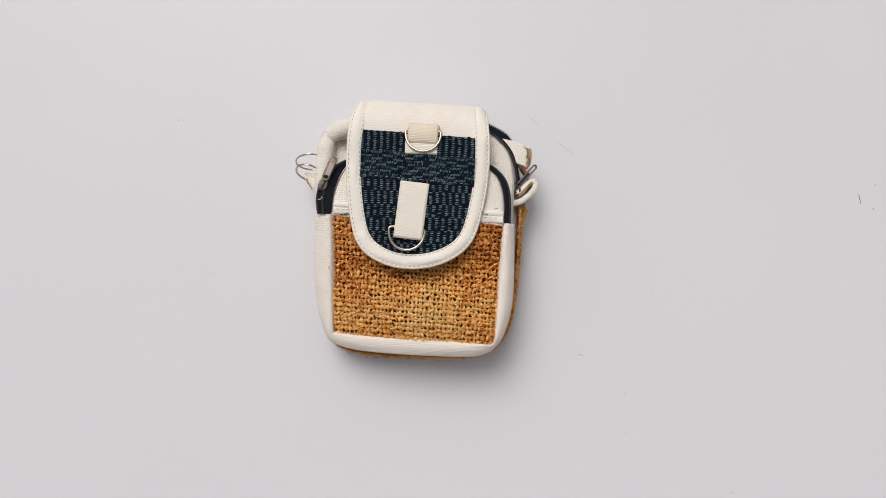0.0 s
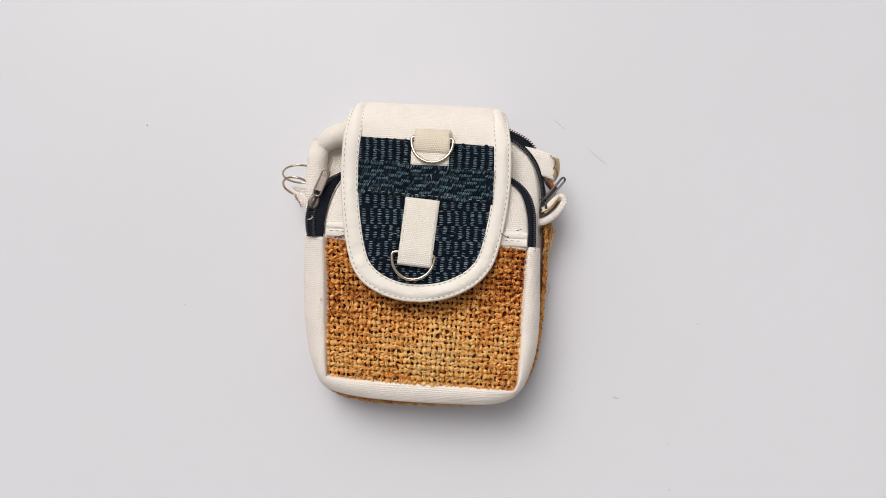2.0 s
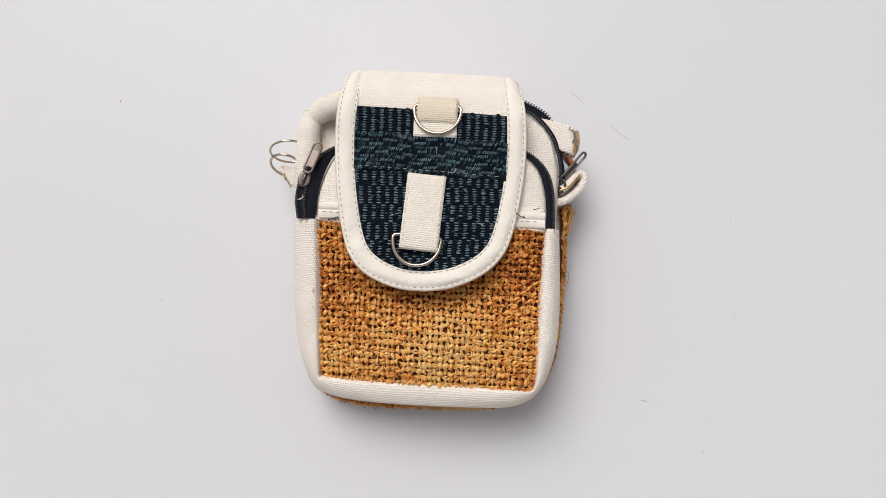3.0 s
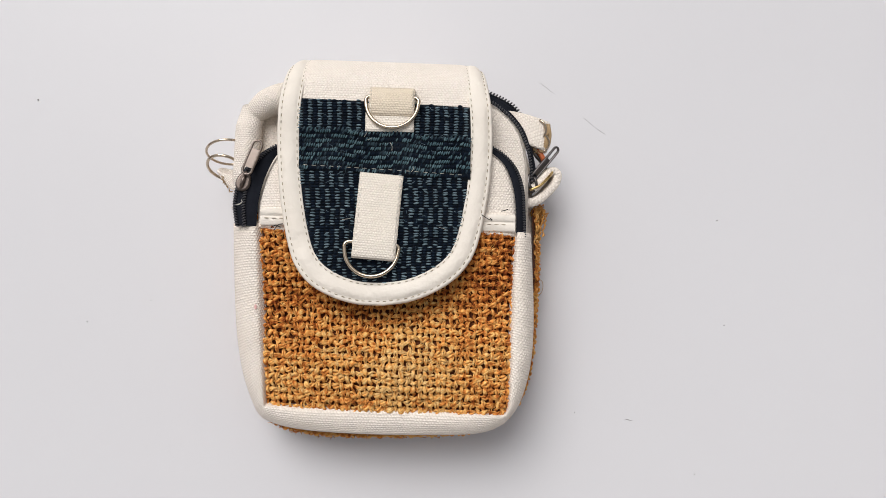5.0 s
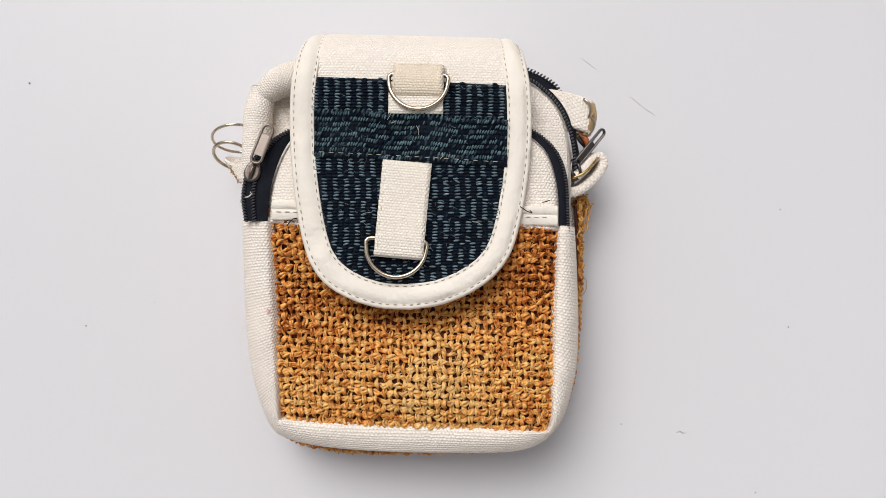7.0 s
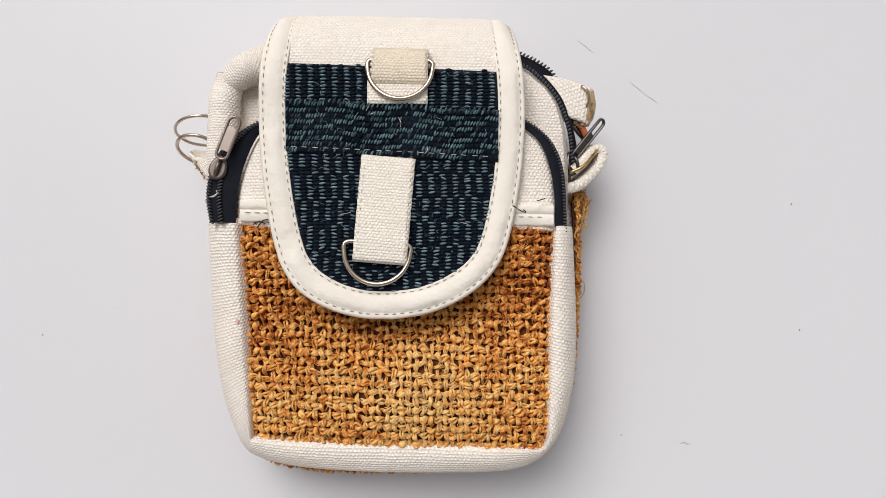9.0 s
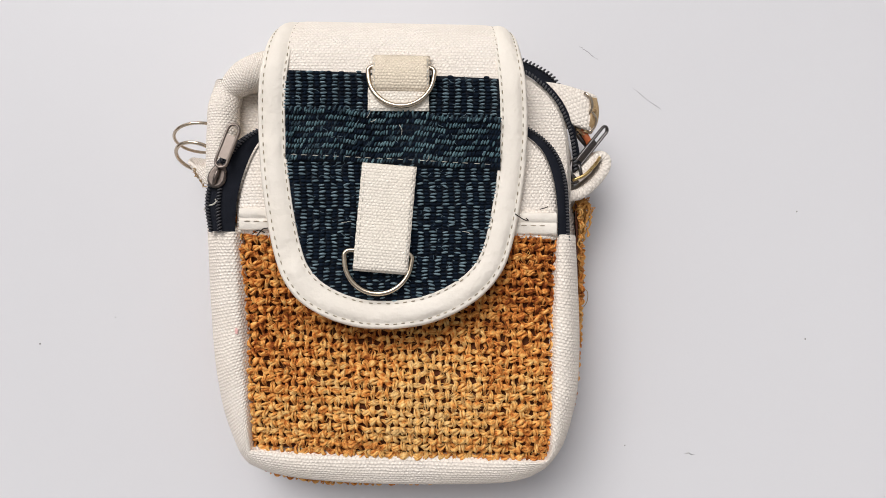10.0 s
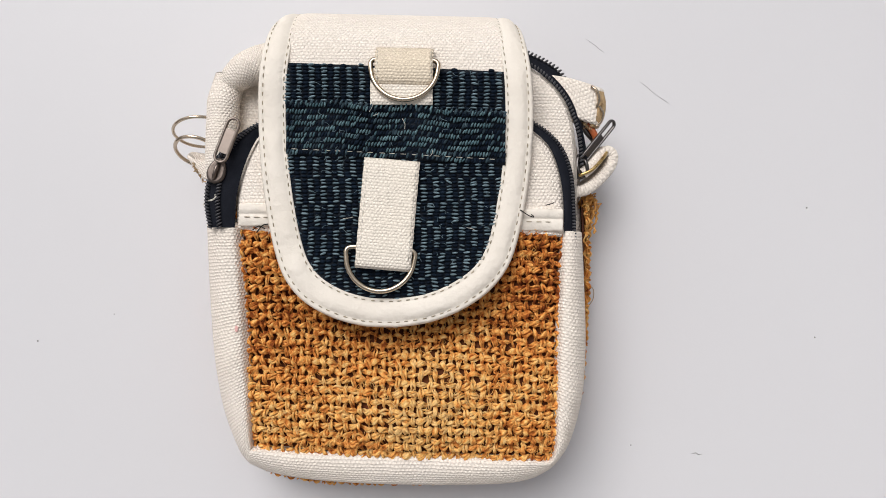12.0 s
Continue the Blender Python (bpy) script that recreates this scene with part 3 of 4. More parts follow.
top_loop = np.concatenate([ZIP_IN_L, ZIP_IN_R[::-1], [(0.050, 0.0055), (0.0, 0.005), (-0.050, 0.0055)]])
ztop = edge_z(top_loop[:, 0], top_loop[:, 1])
ctr = np.array([0.0, 0.015])
levels = []
for k, dz in ((1.015, -0.006), (1.012, -0.002), (1.0, 0.0008), (0.975, 0.0022), (0.93, 0.0029), (0.84, 0.0034), (0.70, 0.0034), (0.45, 0.003), (0.05, 0.002)):
    levels.append(np.column_stack([ctr + (top_loop - ctr) * k, ztop + dz - 0.0030]))
p = np.stack(levels)
part("pocket_top", mesh_of("pocket_top", p, grid_faces(*p.shape[:2], False, True), p[..., :2]), CANVAS, bag, "cream canvas upper part of the front pocket")


def zip_band(name, outer, inner, zo, zi, cols=9, bulge=0.0012):
    t = np.linspace(0, 1, cols)
    xy = outer[:, None] * (1 - t[None, :, None]) + inner[:, None] * t[None, :, None]
    z = zo[:, None] * (1 - t) + zi[:, None] * t + bulge * np.sin(math.pi * t)[None]
    return sheet(name, np.concatenate([xy, z[..., None]], -1))


def tooth_row(name, path, pitch, size, lean=0.0):
    """Nylon coil: one bent tooth after another along the path."""
    length = np.linalg.norm(np.diff(path, axis=0), axis=1).sum()
    pts = spline(path, max(int(length / pitch), 3))
    tan = np.gradient(pts, axis=0)
    tan /= np.linalg.norm(tan, axis=1, keepdims=True)
    across = np.cross(tan, (0, 0, 1.0))
    across /= np.linalg.norm(across, axis=1, keepdims=True)
    across = across + tan * lean
    up = np.tile(np.array([[0, 0, 1.0]]), (len(pts), 1))
    return grains(name, pts, tan * pitch * 0.36, across * size, up * 0.0007)


zo, zi = edge_z(ZIP_OUT_L[:, 0], ZIP_OUT_L[:, 1]) + 0.0005, edge_z(ZIP_IN_L[:, 0], ZIP_IN_L[:, 1]) + 0.0003
zip_l = part("zip_tape", zip_band("zip_tape", ZIP_OUT_L, ZIP_IN_L, zo, zi), ZIP_TAPE, bag, "black zip, open below the slider")
t_in = np.interp(np.arange(70), [0, 20, 34, 69], [0.47, 0.44, 0.30, 0.22])[:, None]
mid_row = np.column_stack([ZIP_OUT_L * (1 - t_in) + ZIP_IN_L * t_in, zo * (1 - t_in[:, 0]) + zi * t_in[:, 0] + 0.0019])
t_o = np.interp(np.arange(70), [0, 20, 34, 69], [0.09, 0.07, 0.16, 0.12])[:, None]
out_row = np.column_stack([ZIP_OUT_L * (1 - t_o) + ZIP_IN_L * t_o, zo + 0.0011])
tagged(part("teeth", tooth_row("teeth", mid_row, 0.00125, 0.0011, 0.4), ZIP_TEETH, zip_l), kind="stuff")
tagged(part("teeth", tooth_row("teeth", out_row[:40], 0.00125, 0.0011, -0.4), ZIP_TEETH, zip_l), kind="stuff")

zo, zi = edge_z(ZIP_OUT_R[:, 0], ZIP_OUT_R[:, 1]) - 0.0035, edge_z(ZIP_IN_R[:, 0], ZIP_IN_R[:, 1]) - 0.0006
zip_r = part("zip_tape", zip_band("zip_tape", ZIP_OUT_R, ZIP_IN_R, zo, zi), ZIP_TAPE, bag, "closed black zip")
row = np.column_stack([ZIP_OUT_R * 0.80 + ZIP_IN_R * 0.20, zo * 0.8 + zi * 0.2 + 0.0014])
tagged(part("teeth", tooth_row("teeth", row, 0.00125, 0.0009), ZIP_TEETH, zip_r), kind="stuff")

# pocket hem: a folded ivory tape over the burlap's upper edge
hem_rows = []
for x in np.linspace(-0.0612, 0.0648, 60):
    base = 0.0092 - 0.0010 * (x / 0.06)
    z0 = edge_z(x, base) + 0.0012
    hem_rows.append([(x, base + d, z0 + h) for d, h in ((-0.0012, -0.0022), (-0.0012, -0.0004), (-0.0004, 0.0002), (0.0020, 0.0004), (0.0034, 0.0003), (0.0037, -0.0001), (0.0040, 0.0005), (0.0064, 0.0006), (0.0075, 0.0003), (0.0078, -0.0016))])
part("pocket_hem", sheet("pocket_hem", np.array(hem_rows)), BINDING, bag, "folded ivory tape hem")


def stitches(name, path, pitch, length, radius, up=0.0):
    """Single stitches, end to end with gaps, along a path of points."""
    total = np.linalg.norm(np.diff(path, axis=0), axis=1).sum()
    s = np.concatenate([[0], np.cumsum(np.linalg.norm(np.diff(path, axis=0), axis=1))])
    starts = np.arange(pitch * 0.3, total - length, pitch) + rng.uniform(-0.08, 0.08, len(np.arange(pitch * 0.3, total - length, pitch))) * pitch
    k = np.linspace(0, 1, 5)
    at = starts[:, None] + k[None] * length
    pts = np.stack([np.interp(at, s, path[:, i]) for i in range(3)], -1)
    pts[..., 2] += up + radius * (np.sin(k * math.pi) - 0.5)
    return mesh_of(name, *tubes(pts, radius * (0.7 + 0.3 * np.sin(k * math.pi))[None], 6))


for x0, x1 in ((-0.060, -0.045), (0.046, 0.063)):
    x = np.linspace(x0, x1, 20)
    path = np.column_stack([x, 0.0116 - 0.001 * x / 0.06, edge_z(x, 0.0116) + 0.0017])
    part("stitching", stitches("stitching", path, 0.0036, 0.0022, 0.00022), THREAD_DARK, bag)

# ---------------------------------------------------------------- flap
PROFILE = spline([(0.058, 0.0575), (0.066, 0.0573), (0.0735, 0.0560), (0.0815, 0.0525), (0.0885, 0.0468), (0.0945, 0.0398), (0.0982, 0.0312), (0.0980, 0.0210), (0.0930, 0.0130)], 80)
PROF_S = 0.058 + np.concatenate([[0], np.cumsum(np.linalg.norm(np.diff(PROFILE, axis=0), axis=1))])
S_END = PROF_S[-1]
HALF = spline([(0.0, -0.0292), (0.0128, -0.0279), (0.0250, -0.0238), (0.0355, -0.0172), (0.0424, -0.0088), (0.0462, 0.0008), (0.0492, 0.0140), (0.0516, 0.0300), (0.0529, 0.0480), (0.0527, 0.0650), (0.0512, 0.0860), (0.0500, S_END)], 160)


def flap_point(x, s, h=0.0):
    """A point of the flap, h above it: flat over the pocket, rolled over the hinge, its tip a little askew."""
    x, s = np.broadcast_arrays(np.asarray(x, float), np.asarray(s, float))
    skew = np.clip((0.035 - s) / 0.05, 0, 1)
    s2 = s + 0.05 * x * skew - 0.0006 * skew
    y = np.where(s2 < 0.058, s2, np.interp(s2, PROF_S, PROFILE[:, 0]))
    z = np.where(s2 < 0.058, 0.0575, np.interp(s2, PROF_S, PROFILE[:, 1]))
    sag = 0.0014 * (np.abs(x) / 0.05) ** 2.4 * np.clip((0.10 - s2) / 0.05, 0, 1) + 0.0012 * (x / 0.05) * np.clip((s2 - 0.03) / 0.04, -1, 0) + 0.0025 * (x / 0.05) * np.clip((s2 - 0.05) / 0.04, 0, 1)
    wave = 0.0006 * np.sin(x * 90 + s * 40) * np.clip((0.06 - s) / 0.05, 0, 1)
    slope_y, slope_z = np.interp(s2, PROF_S, np.gradient(PROFILE[:, 0], PROF_S)), np.interp(s2, PROF_S, np.gradient(PROFILE[:, 1], PROF_S))
    ny, nz = np.where(s2 < 0.058, 0.0, -slope_z), np.where(s2 < 0.058, 1.0, slope_y)
    corner = 0.0040 * np.clip((np.abs(x) - 0.036) / 0.015, 0, 1) ** 2 * np.clip((s2 - 0.070) / 0.03, 0, 1)
    return np.stack([x, y + ny * h - corner, z - sag + wave + nz * h], -1)


def half_width(s):
    return np.interp(s, HALF[:, 1], HALF[:, 0])


rows = np.concatenate([np.linspace(-0.0288, 0.0, 16), np.linspace(0.003, S_END, 50)])
g = np.stack([flap_point(np.linspace(-1, 1, 34) * half_width(s) * 0.99, s, 0.0015 * np.clip((s - 0.072) / 0.012, 0, 1) * np.clip((0.97 - np.abs(np.linspace(-1, 1, 34))) / 0.12, 0, 1)) for s in rows])
guv = np.stack([np.stack(np.broadcast_arrays(np.linspace(-1, 1, 34) * half_width(s), s), -1) for s in rows])
flap = part("flap", thick_sheet("flap", g, 0.0016, guv), CANVAS, bag, "rounded flap of cream canvas with a navy woven panel")

contour = np.concatenate([np.column_stack([-HALF[::-1, 0], HALF[::-1, 1]]), HALF[1:]])
tan = np.gradient(contour, axis=0)
inward = np.column_stack([-tan[:, 1], tan[:, 0]])
inward /= np.linalg.norm(inward, axis=1, keepdims=True)
BW = 0.0106
section = [(BW, 0.0002), (BW + 0.0001, 0.0010), (BW - 0.0004, 0.0013), (BW - 0.0009, 0.0010), (BW - 0.0018, 0.0016), (BW * 0.66, 0.0022), (BW * 0.45, 0.0024), (BW * 0.30, 0.0020), (0.0024, 0.0015), (0.0017, 0.0011), (0.0010, 0.0015), (0.0002, 0.0010), (-0.0003, 0.0), (0.0002, -0.0014), (0.0018, -0.0021), (0.0060, -0.0022)]
puff = smooth_noise(len(contour), 46, 0.00026)
p = np.stack([flap_point(contour[:, 0] + inward[:, 0] * d, contour[:, 1] + inward[:, 1] * d, h + (puff if h > 0.0017 else 0)) for d, h in section], 1)
binding = part("binding", sheet("binding", p), BINDING, flap, "smooth ivory leatherette edge binding")
for d in (0.0017, BW - 0.0009):
    path = flap_point(contour[:, 0] + inward[:, 0] * d, contour[:, 1] + inward[:, 1] * d, 0.00135)
    part("stitching", stitches("stitching", path, 0.0034, 0.0015, 0.00022), THREAD_DARK, flap, "olive beige machine stitches")

# navy ground cloth of the panel
top_edge = lambda x: 0.0703 - 0.034 * x
rows = []
for k in np.linspace(0, 1, 40):
    s = -0.0195 + k * (0.0704 + 0.0195)
    w = np.maximum(half_width(s) - 0.0098 * np.clip((s + 0.030) / 0.02, 0.5, 1), 0.004)
    x = np.linspace(-1, 1, 26) * w
    rows.append(flap_point(x, s - 0.034 * x * k ** 6, 0.0005))
panel = part("woven_panel", thick_sheet("woven_panel", np.stack(rows), 0.0004), NAVY_BASE, flap, "navy blue ribbed handwoven panel")


def edge_distance(x, s):
    return np.hypot(x[:, None] - contour[None, :, 0], s[:, None] - contour[None, :, 1]).min(1)


def inside(x, s, margin):
    """Whether places of the flap lie within the binding's inner edge."""
    return (edge_distance(x, s) > BW - margin) & (np.abs(x) < half_width(s)) & (s > -0.0292)


def knots(x, s, h, ax, ay, az, turn):
    """Grains on the flap: half-lengths across, along and up, turned in the cloth by an angle."""
    c = flap_point(x, s, h)
    ca, sa = np.cos(turn), np.sin(turn)
    zero = np.zeros_like(ca)
    return c, np.stack([ca, sa, zero], -1) * ax[:, None], np.stack([-sa, ca, zero], -1) * ay[:, None], np.stack([zero, zero, zero + 1], -1) * az[:, None]


def ribbed(s0, s1, half_pitch, step, block):
    """Blocks of raised light knots set off by half a rib, with dark knots between. Lists for light and dark."""
    light, dark = [], []
    n_col = int(0.106 / half_pitch)
    for i in range(n_col):
        across = -0.053 + (i + 0.5) * half_pitch
        for j in range(int((s1 - s0) / step)):
            along = s0 + (j + 0.5) * step
            b_i = j // block
            upper = along > 0.0530
            lit = (i + (0 if upper else b_i)) % 2 == 0
            edge = not upper and (j % block) in (0,) and rng.random() < 0.3
            (light if lit and not edge and rng.random() < 0.95 else dark).append((across + rng.normal(0, 0.00013), along + rng.normal(0, 0.00010)))
    return np.array(light), np.array(dark)


def rib_parts(name, x, s, h, long_x, mat, parent, tilt, size):
    n = len(x)
    ax, ay = (size[0], size[1]) if long_x else (size[1], size[0])
    vary = rng.uniform(0.82, 1.18, n)
    m = grains(name, *knots(x, s, h, ax * vary, ay * vary, np.full(n, size[2]), rng.normal(tilt, 0.13, n)))
    return tagged(part(name, m, mat, parent), kind="stuff")


light, dark = ribbed(-0.0205, 0.0745, 0.00240, 0.00137, 7)
for arr, mat, h, size, name in ((light, TEAL, 0.0015, (0.00130, 0.00041, 0.00085), "light_yarn"), (dark, NAVY, 0.0008, (0.00125, 0.00066, 0.0007), "dark_yarn")):
    x, s = arr[:, 0], arr[:, 1]
    warp = 0.0004 * np.sin(s * 130) + 0.0002 * np.sin(s * 310 + 1)
    x = x + warp
    ok = inside(x, s, 0.0005) & (s < top_edge(x) - 0.0002 + rng.normal(0, 0.0004, len(x))) & ~((s > 0.0342 - 0.05 * x) & (s < 0.0532 - 0.056 * x))
    x, s = x[ok], s[ok]
    tuck = 0.0014 * np.clip((BW + 0.0012 - edge_distance(x, s)) / 0.0015, 0, 1)
    rib_parts(name, x, s, h - tuck, True, mat, panel, 0.0, size)

# folded band across the panel, its ribs running sideways
rows = []
for t in np.linspace(0, 1, 46):
    x = -0.0421 + 0.0842 * t
    lo, hi = 0.0343 - 0.051 * x, 0.0545 - 0.056 * x + 0.0005 * math.sin(x * 210)
    lump = 0.0004 * math.sin(x * 160)
    rows.append(np.concatenate([flap_point(x, lo + (hi - lo) * k, h + lump)[None] for k, h in ((-0.01, 0.0004), (0.0, 0.0014), (0.06, 0.0020), (0.3, 0.0017), (0.6, 0.0018), (0.86, 0.0022), (0.95, 0.0027), (1.0, 0.0020), (1.01, 0.0004))]))
band = part("woven_band", sheet("woven_band", np.stack(rows)), NAVY_BASE, flap, "folded navy woven band across the panel")
step, pitch, block = 0.00112, 0.00225, 7
rows_of = {"light": [], "mid": [], "dark": []}
for j in range(9):
    for i in range(int(0.0860 / step)):
        x = -0.0430 + (i + 0.5) * step + rng.normal(0, 0.0001)
        s = 0.0343 - 0.052 * x + (j + 0.5) * pitch * 0.985 + 0.0004 * math.sin(x * 210) + rng.normal(0, 0.00012)
        lit = (j + (i + 3 * (j // 3)) // block) % 2 == 0 and (j > 0 or rng.random() < 0.35)
        tone = "light" if lit and rng.random() < 0.92 else ("mid" if rng.random() < 0.22 else "dark")
        rows_of[tone].append((x, s, 0.0009 * max(j - 6, 0) / 2))
for i in range(int(0.0850 / 0.0019)):
    x = -0.0425 + (i + 0.5) * 0.0019
    rows_of["mid" if rng.random() < 0.7 else "light"].append((x, 0.0540 - 0.056 * x + 0.0005 * math.sin(x * 210), 0.0012))
for key, mat, h, size, name in (("light", BAND_TEAL, 0.0026, (0.00108, 0.00040, 0.0008), "light_yarn"), ("mid", MID_NAVY, 0.0024, (0.0012, 0.00050, 0.0007), "mid_yarn"), ("dark", NAVY, 0.0021, (0.0012, 0.00054, 0.0006), "dark_yarn")):
    x, s, up = np.array(rows_of[key]).T
    ok = np.abs(x) < 0.0419
    rib_parts(name, x[ok], s[ok], h + up[ok], False, mat, band, -0.42, size)
x = np.linspace(-0.041, 0.0415, 40)
part("stitching", stitches("stitching", flap_point(x, 0.0361 - 0.051 * x, 0.0030), 0.0042, 0.0021, 0.00012), THREAD_PALE, band)


# cotton tapes and the two D-rings
def tape(name, centre_line, width, thickness, mat, parent, label=""):
    """A flat tape along a line of points (n x 3), its width along the picture's x as the line turns."""
    c = np.asarray(centre_line, float)
    d = c[-1, :2] - c[0, :2]
    d /= np.linalg.norm(d)
    side_way = np.array([d[1], -d[0], 0.0])
    if side_way[0] < 0:
        side_way = -side_way
    t = np.linspace(-0.5, 0.5, 12)
    p = c[:, None] + side_way * (t[None, :, None] * width)
    edge = 0.00008 * np.sin(np.arange(len(c)) * 1.9)
    p[:, 0, 0] -= edge
    p[:, -1, 0] += edge
    p[:, 1:-1, 2] += 0.00025
    uv = grid_uv(p)[..., ::-1]
    return part(name, thick_sheet(name, p, thickness, uv), mat, parent, label)


def d_ring(name, centre, half, depth, angle, parent, label, tilt=0.0):
    """Bent wire: a straight bar and a half-round bow below it."""
    t = np.linspace(math.pi, 2 * math.pi, 33)
    bow = np.column_stack([np.cos(t) * half, np.sin(t) * depth, np.zeros(33)])
    bow[:, 1] = np.where(np.abs(bow[:, 1]) < 1e-9, 0, bow[:, 1])
    ends = np.array([[half * 0.98, 0.0016, 0], [half * 0.80, 0.0026, 0], [0, 0.0027, 0], [-half * 0.80, 0.0026, 0], [-half * 0.98, 0.0016, 0]])
    path = spline(np.concatenate([bow[::4], ends]), 90, True)
    path[:, 2] += -tilt * path[:, 1] / depth
    ca, sa = math.cos(angle), math.sin(angle)
    path = np.column_stack([path[:, 0] * ca - path[:, 1] * sa, path[:, 0] * sa + path[:, 1] * ca, path[:, 2]]) + np.array(centre)
    return part(name, wire(name, path, 0.00098, 12, True), STEEL, parent, label)


y = np.linspace(0.0548, 0.0690, 10)
tape("tab_base", np.column_stack([0.00225 + 0 * y, y, flap_point(0.002, y, 0.0036)[:, 2]]), 0.0238, 0.0012, CANVAS_TAPE, flap, "cream cotton tape end sewn on the flap")
tab_line = np.concatenate([[(0.0034, 0.0782, 0.0560)], spline([(0.0034, 0.0772, 0.0580), (0.0033, 0.0744, 0.0608), (0.0032, 0.0704, 0.0626), (0.0032, 0.0657, 0.0626), (0.0031, 0.0630, 0.0616), (0.0031, 0.0622, 0.0603)], 16)])
tape("tab_loop", tab_line, 0.0222, 0.0011, CANVAS_TAN, flap, "tan cotton loop holding a D-ring")
for xx in (-0.0070, 0.0135):
    y = np.linspace(0.0633, 0.0762, 14)
    zz = np.interp(y, tab_line[::-1, 1], tab_line[::-1, 2]) + 0.0003
    part("stitching", stitches("stitching", np.column_stack([np.full(14, xx), y, zz]), 0.0028, 0.0016, 0.0002), THREAD_PALE, flap)
d_ring("d_ring", (0.0033, 0.0698, 0.0606), 0.0129, 0.0135, -0.02, flap, "shiny nickel D-ring", 0.0026)

lean = math.atan2(0.0033, 0.0415)
k = np.linspace(0, 1, 26)
cx, cy = -0.0012 - 0.0035 * k, 0.0339 - 0.0420 * k
cz = flap_point(cx, cy, 0)[:, 2] + np.interp(k, [0, 0.1, 0.5, 0.8, 0.96, 1.0], [0.0028, 0.0034, 0.0042, 0.0052, 0.0048, 0.0040])
strap = tape("strap_loop", np.column_stack([cx, cy, cz]), 0.0212, 0.0010, CANVAS_TAPE, flap, "cream cotton strap holding a D-ring")
k2 = np.linspace(0, 1, 8)
tape("strap_back", np.column_stack([-0.0040 - 0.0006 * k2, 0.003 - 0.0098 * k2, flap_point(-0.004, 0.003 - 0.0098 * k2, 0.0022)[:, 2]]), 0.0206, 0.0009, CANVAS_TAPE, flap)
for off in (-0.0092, 0.0092):
    path = np.column_stack([cx + off * math.cos(lean), cy - off * math.sin(lean), cz + 0.0003])[2:-2]
    part("stitching", stitches("stitching", path, 0.0032, 0.0017, 0.0002), THREAD_PALE, flap)
d_ring("d_ring", (-0.0056, -0.0025, 0.0606), 0.0131, 0.0136, -0.06, flap, "shiny nickel D-ring", 0.0006)


# ---------------------------------------------------------------- zip sliders
def pull_tab(name, length, width, thickness, mat, parent, m, label, slot):
    """A cast pull: a rounded frame round a thin plate, with an eye near its far end."""
    bm = bmesh.new()

    def oval(l0, l1, w, n=9):
        r = w / 2
        a = [(r * math.cos(t), l1 - r + r * math.sin(t)) for t in np.linspace(0, math.pi, n)]
        return a + [(r * math.cos(t), l0 + r + r * math.sin(t)) for t in np.linspace(math.pi, 2 * math.pi, n)]

    def rings(loops, closed_ends):
        vs = [[bm.verts.new((x, y, z)) for x, y in pts] for pts, z in loops]
        for a, c in zip(vs, vs[1:]):
            for i in range(len(a)):
                bm.faces.new((a[i], a[(i + 1) % len(a)], c[(i + 1) % len(a)], c[i]))
        if closed_ends:
            bm.faces.new(vs[0][::-1])
            bm.faces.new(vs[-1])
        return vs

    t, rim = thickness, 0.0009
    outer, inner = oval(0, length, width), oval(rim, length - rim, width - 2 * rim)
    mid_o = oval(0.0003, length - 0.0003, width - 0.0006)
    rings([(inner, -t / 2), (outer, -t / 4), (outer, t / 4), (mid_o, t / 2), (inner, t / 2), (inner, -t / 2)], False)
    plate0, plate1 = (0.0042, length - slot) if slot < length * 0.6 else (0.0042, length * 0.45)
    w2 = width / 2 - rim * 0.9
    q = [(-w2, plate0), (w2, plate0), (w2, plate1), (-w2, plate1)]
    rings([(q, -t * 0.2), (q, t * 0.22)], True)
    for i, f in enumerate(bm.faces):
        f.smooth = i < len(bm.faces) - 6
    bmesh.ops.recalc_face_normals(bm, faces=bm.faces)
    ob = part(name, bm, mat, parent, label)
    ob.matrix_local = m
    return ob


def slider_body(name, mat, parent, m):
    """The slider: two shells joined by a neck, with a bridge for the pull."""
    bm = bmesh.new()
    for z0, z1 in ((-0.0016, -0.0006), (0.0006, 0.0020)):
        pts = [((0.0035 - 0.0006 * math.sin(a)) * math.cos(a), 0.0052 * math.sin(a)) for a in np.linspace(0, 2 * math.pi, 18, endpoint=False)]
        lo = [bm.verts.new((x, y, z0)) for x, y in pts]
        hi = [bm.verts.new((x, y, z1)) for x, y in pts]
        top = [bm.verts.new((x * 0.8, y * 0.86, z1 + 0.0005)) for x, y in pts]
        for a, c in ((lo, hi), (hi, top)):
            for i in range(18):
                bm.faces.new((a[i], a[(i + 1) % 18], c[(i + 1) % 18], c[i]))
        bm.faces.new(lo[::-1])
        bm.faces.new(top)
    bmesh.ops.bevel(bm, geom=bm.edges[:], offset=0.0002, segments=1, affect="EDGES")
    ob = part(name, bm, mat, parent, "metal zip slider")
    ob.matrix_local = m
    arch = spline([(0, -0.0036, 0.0022), (0, -0.0022, 0.0040), (0, 0.0012, 0.0042), (0, 0.0030, 0.0024)], 16)
    br = part("bridge", wire("bridge", arch, 0.0008, 8, False, (1, 0, 0)), mat, ob)
    return ob


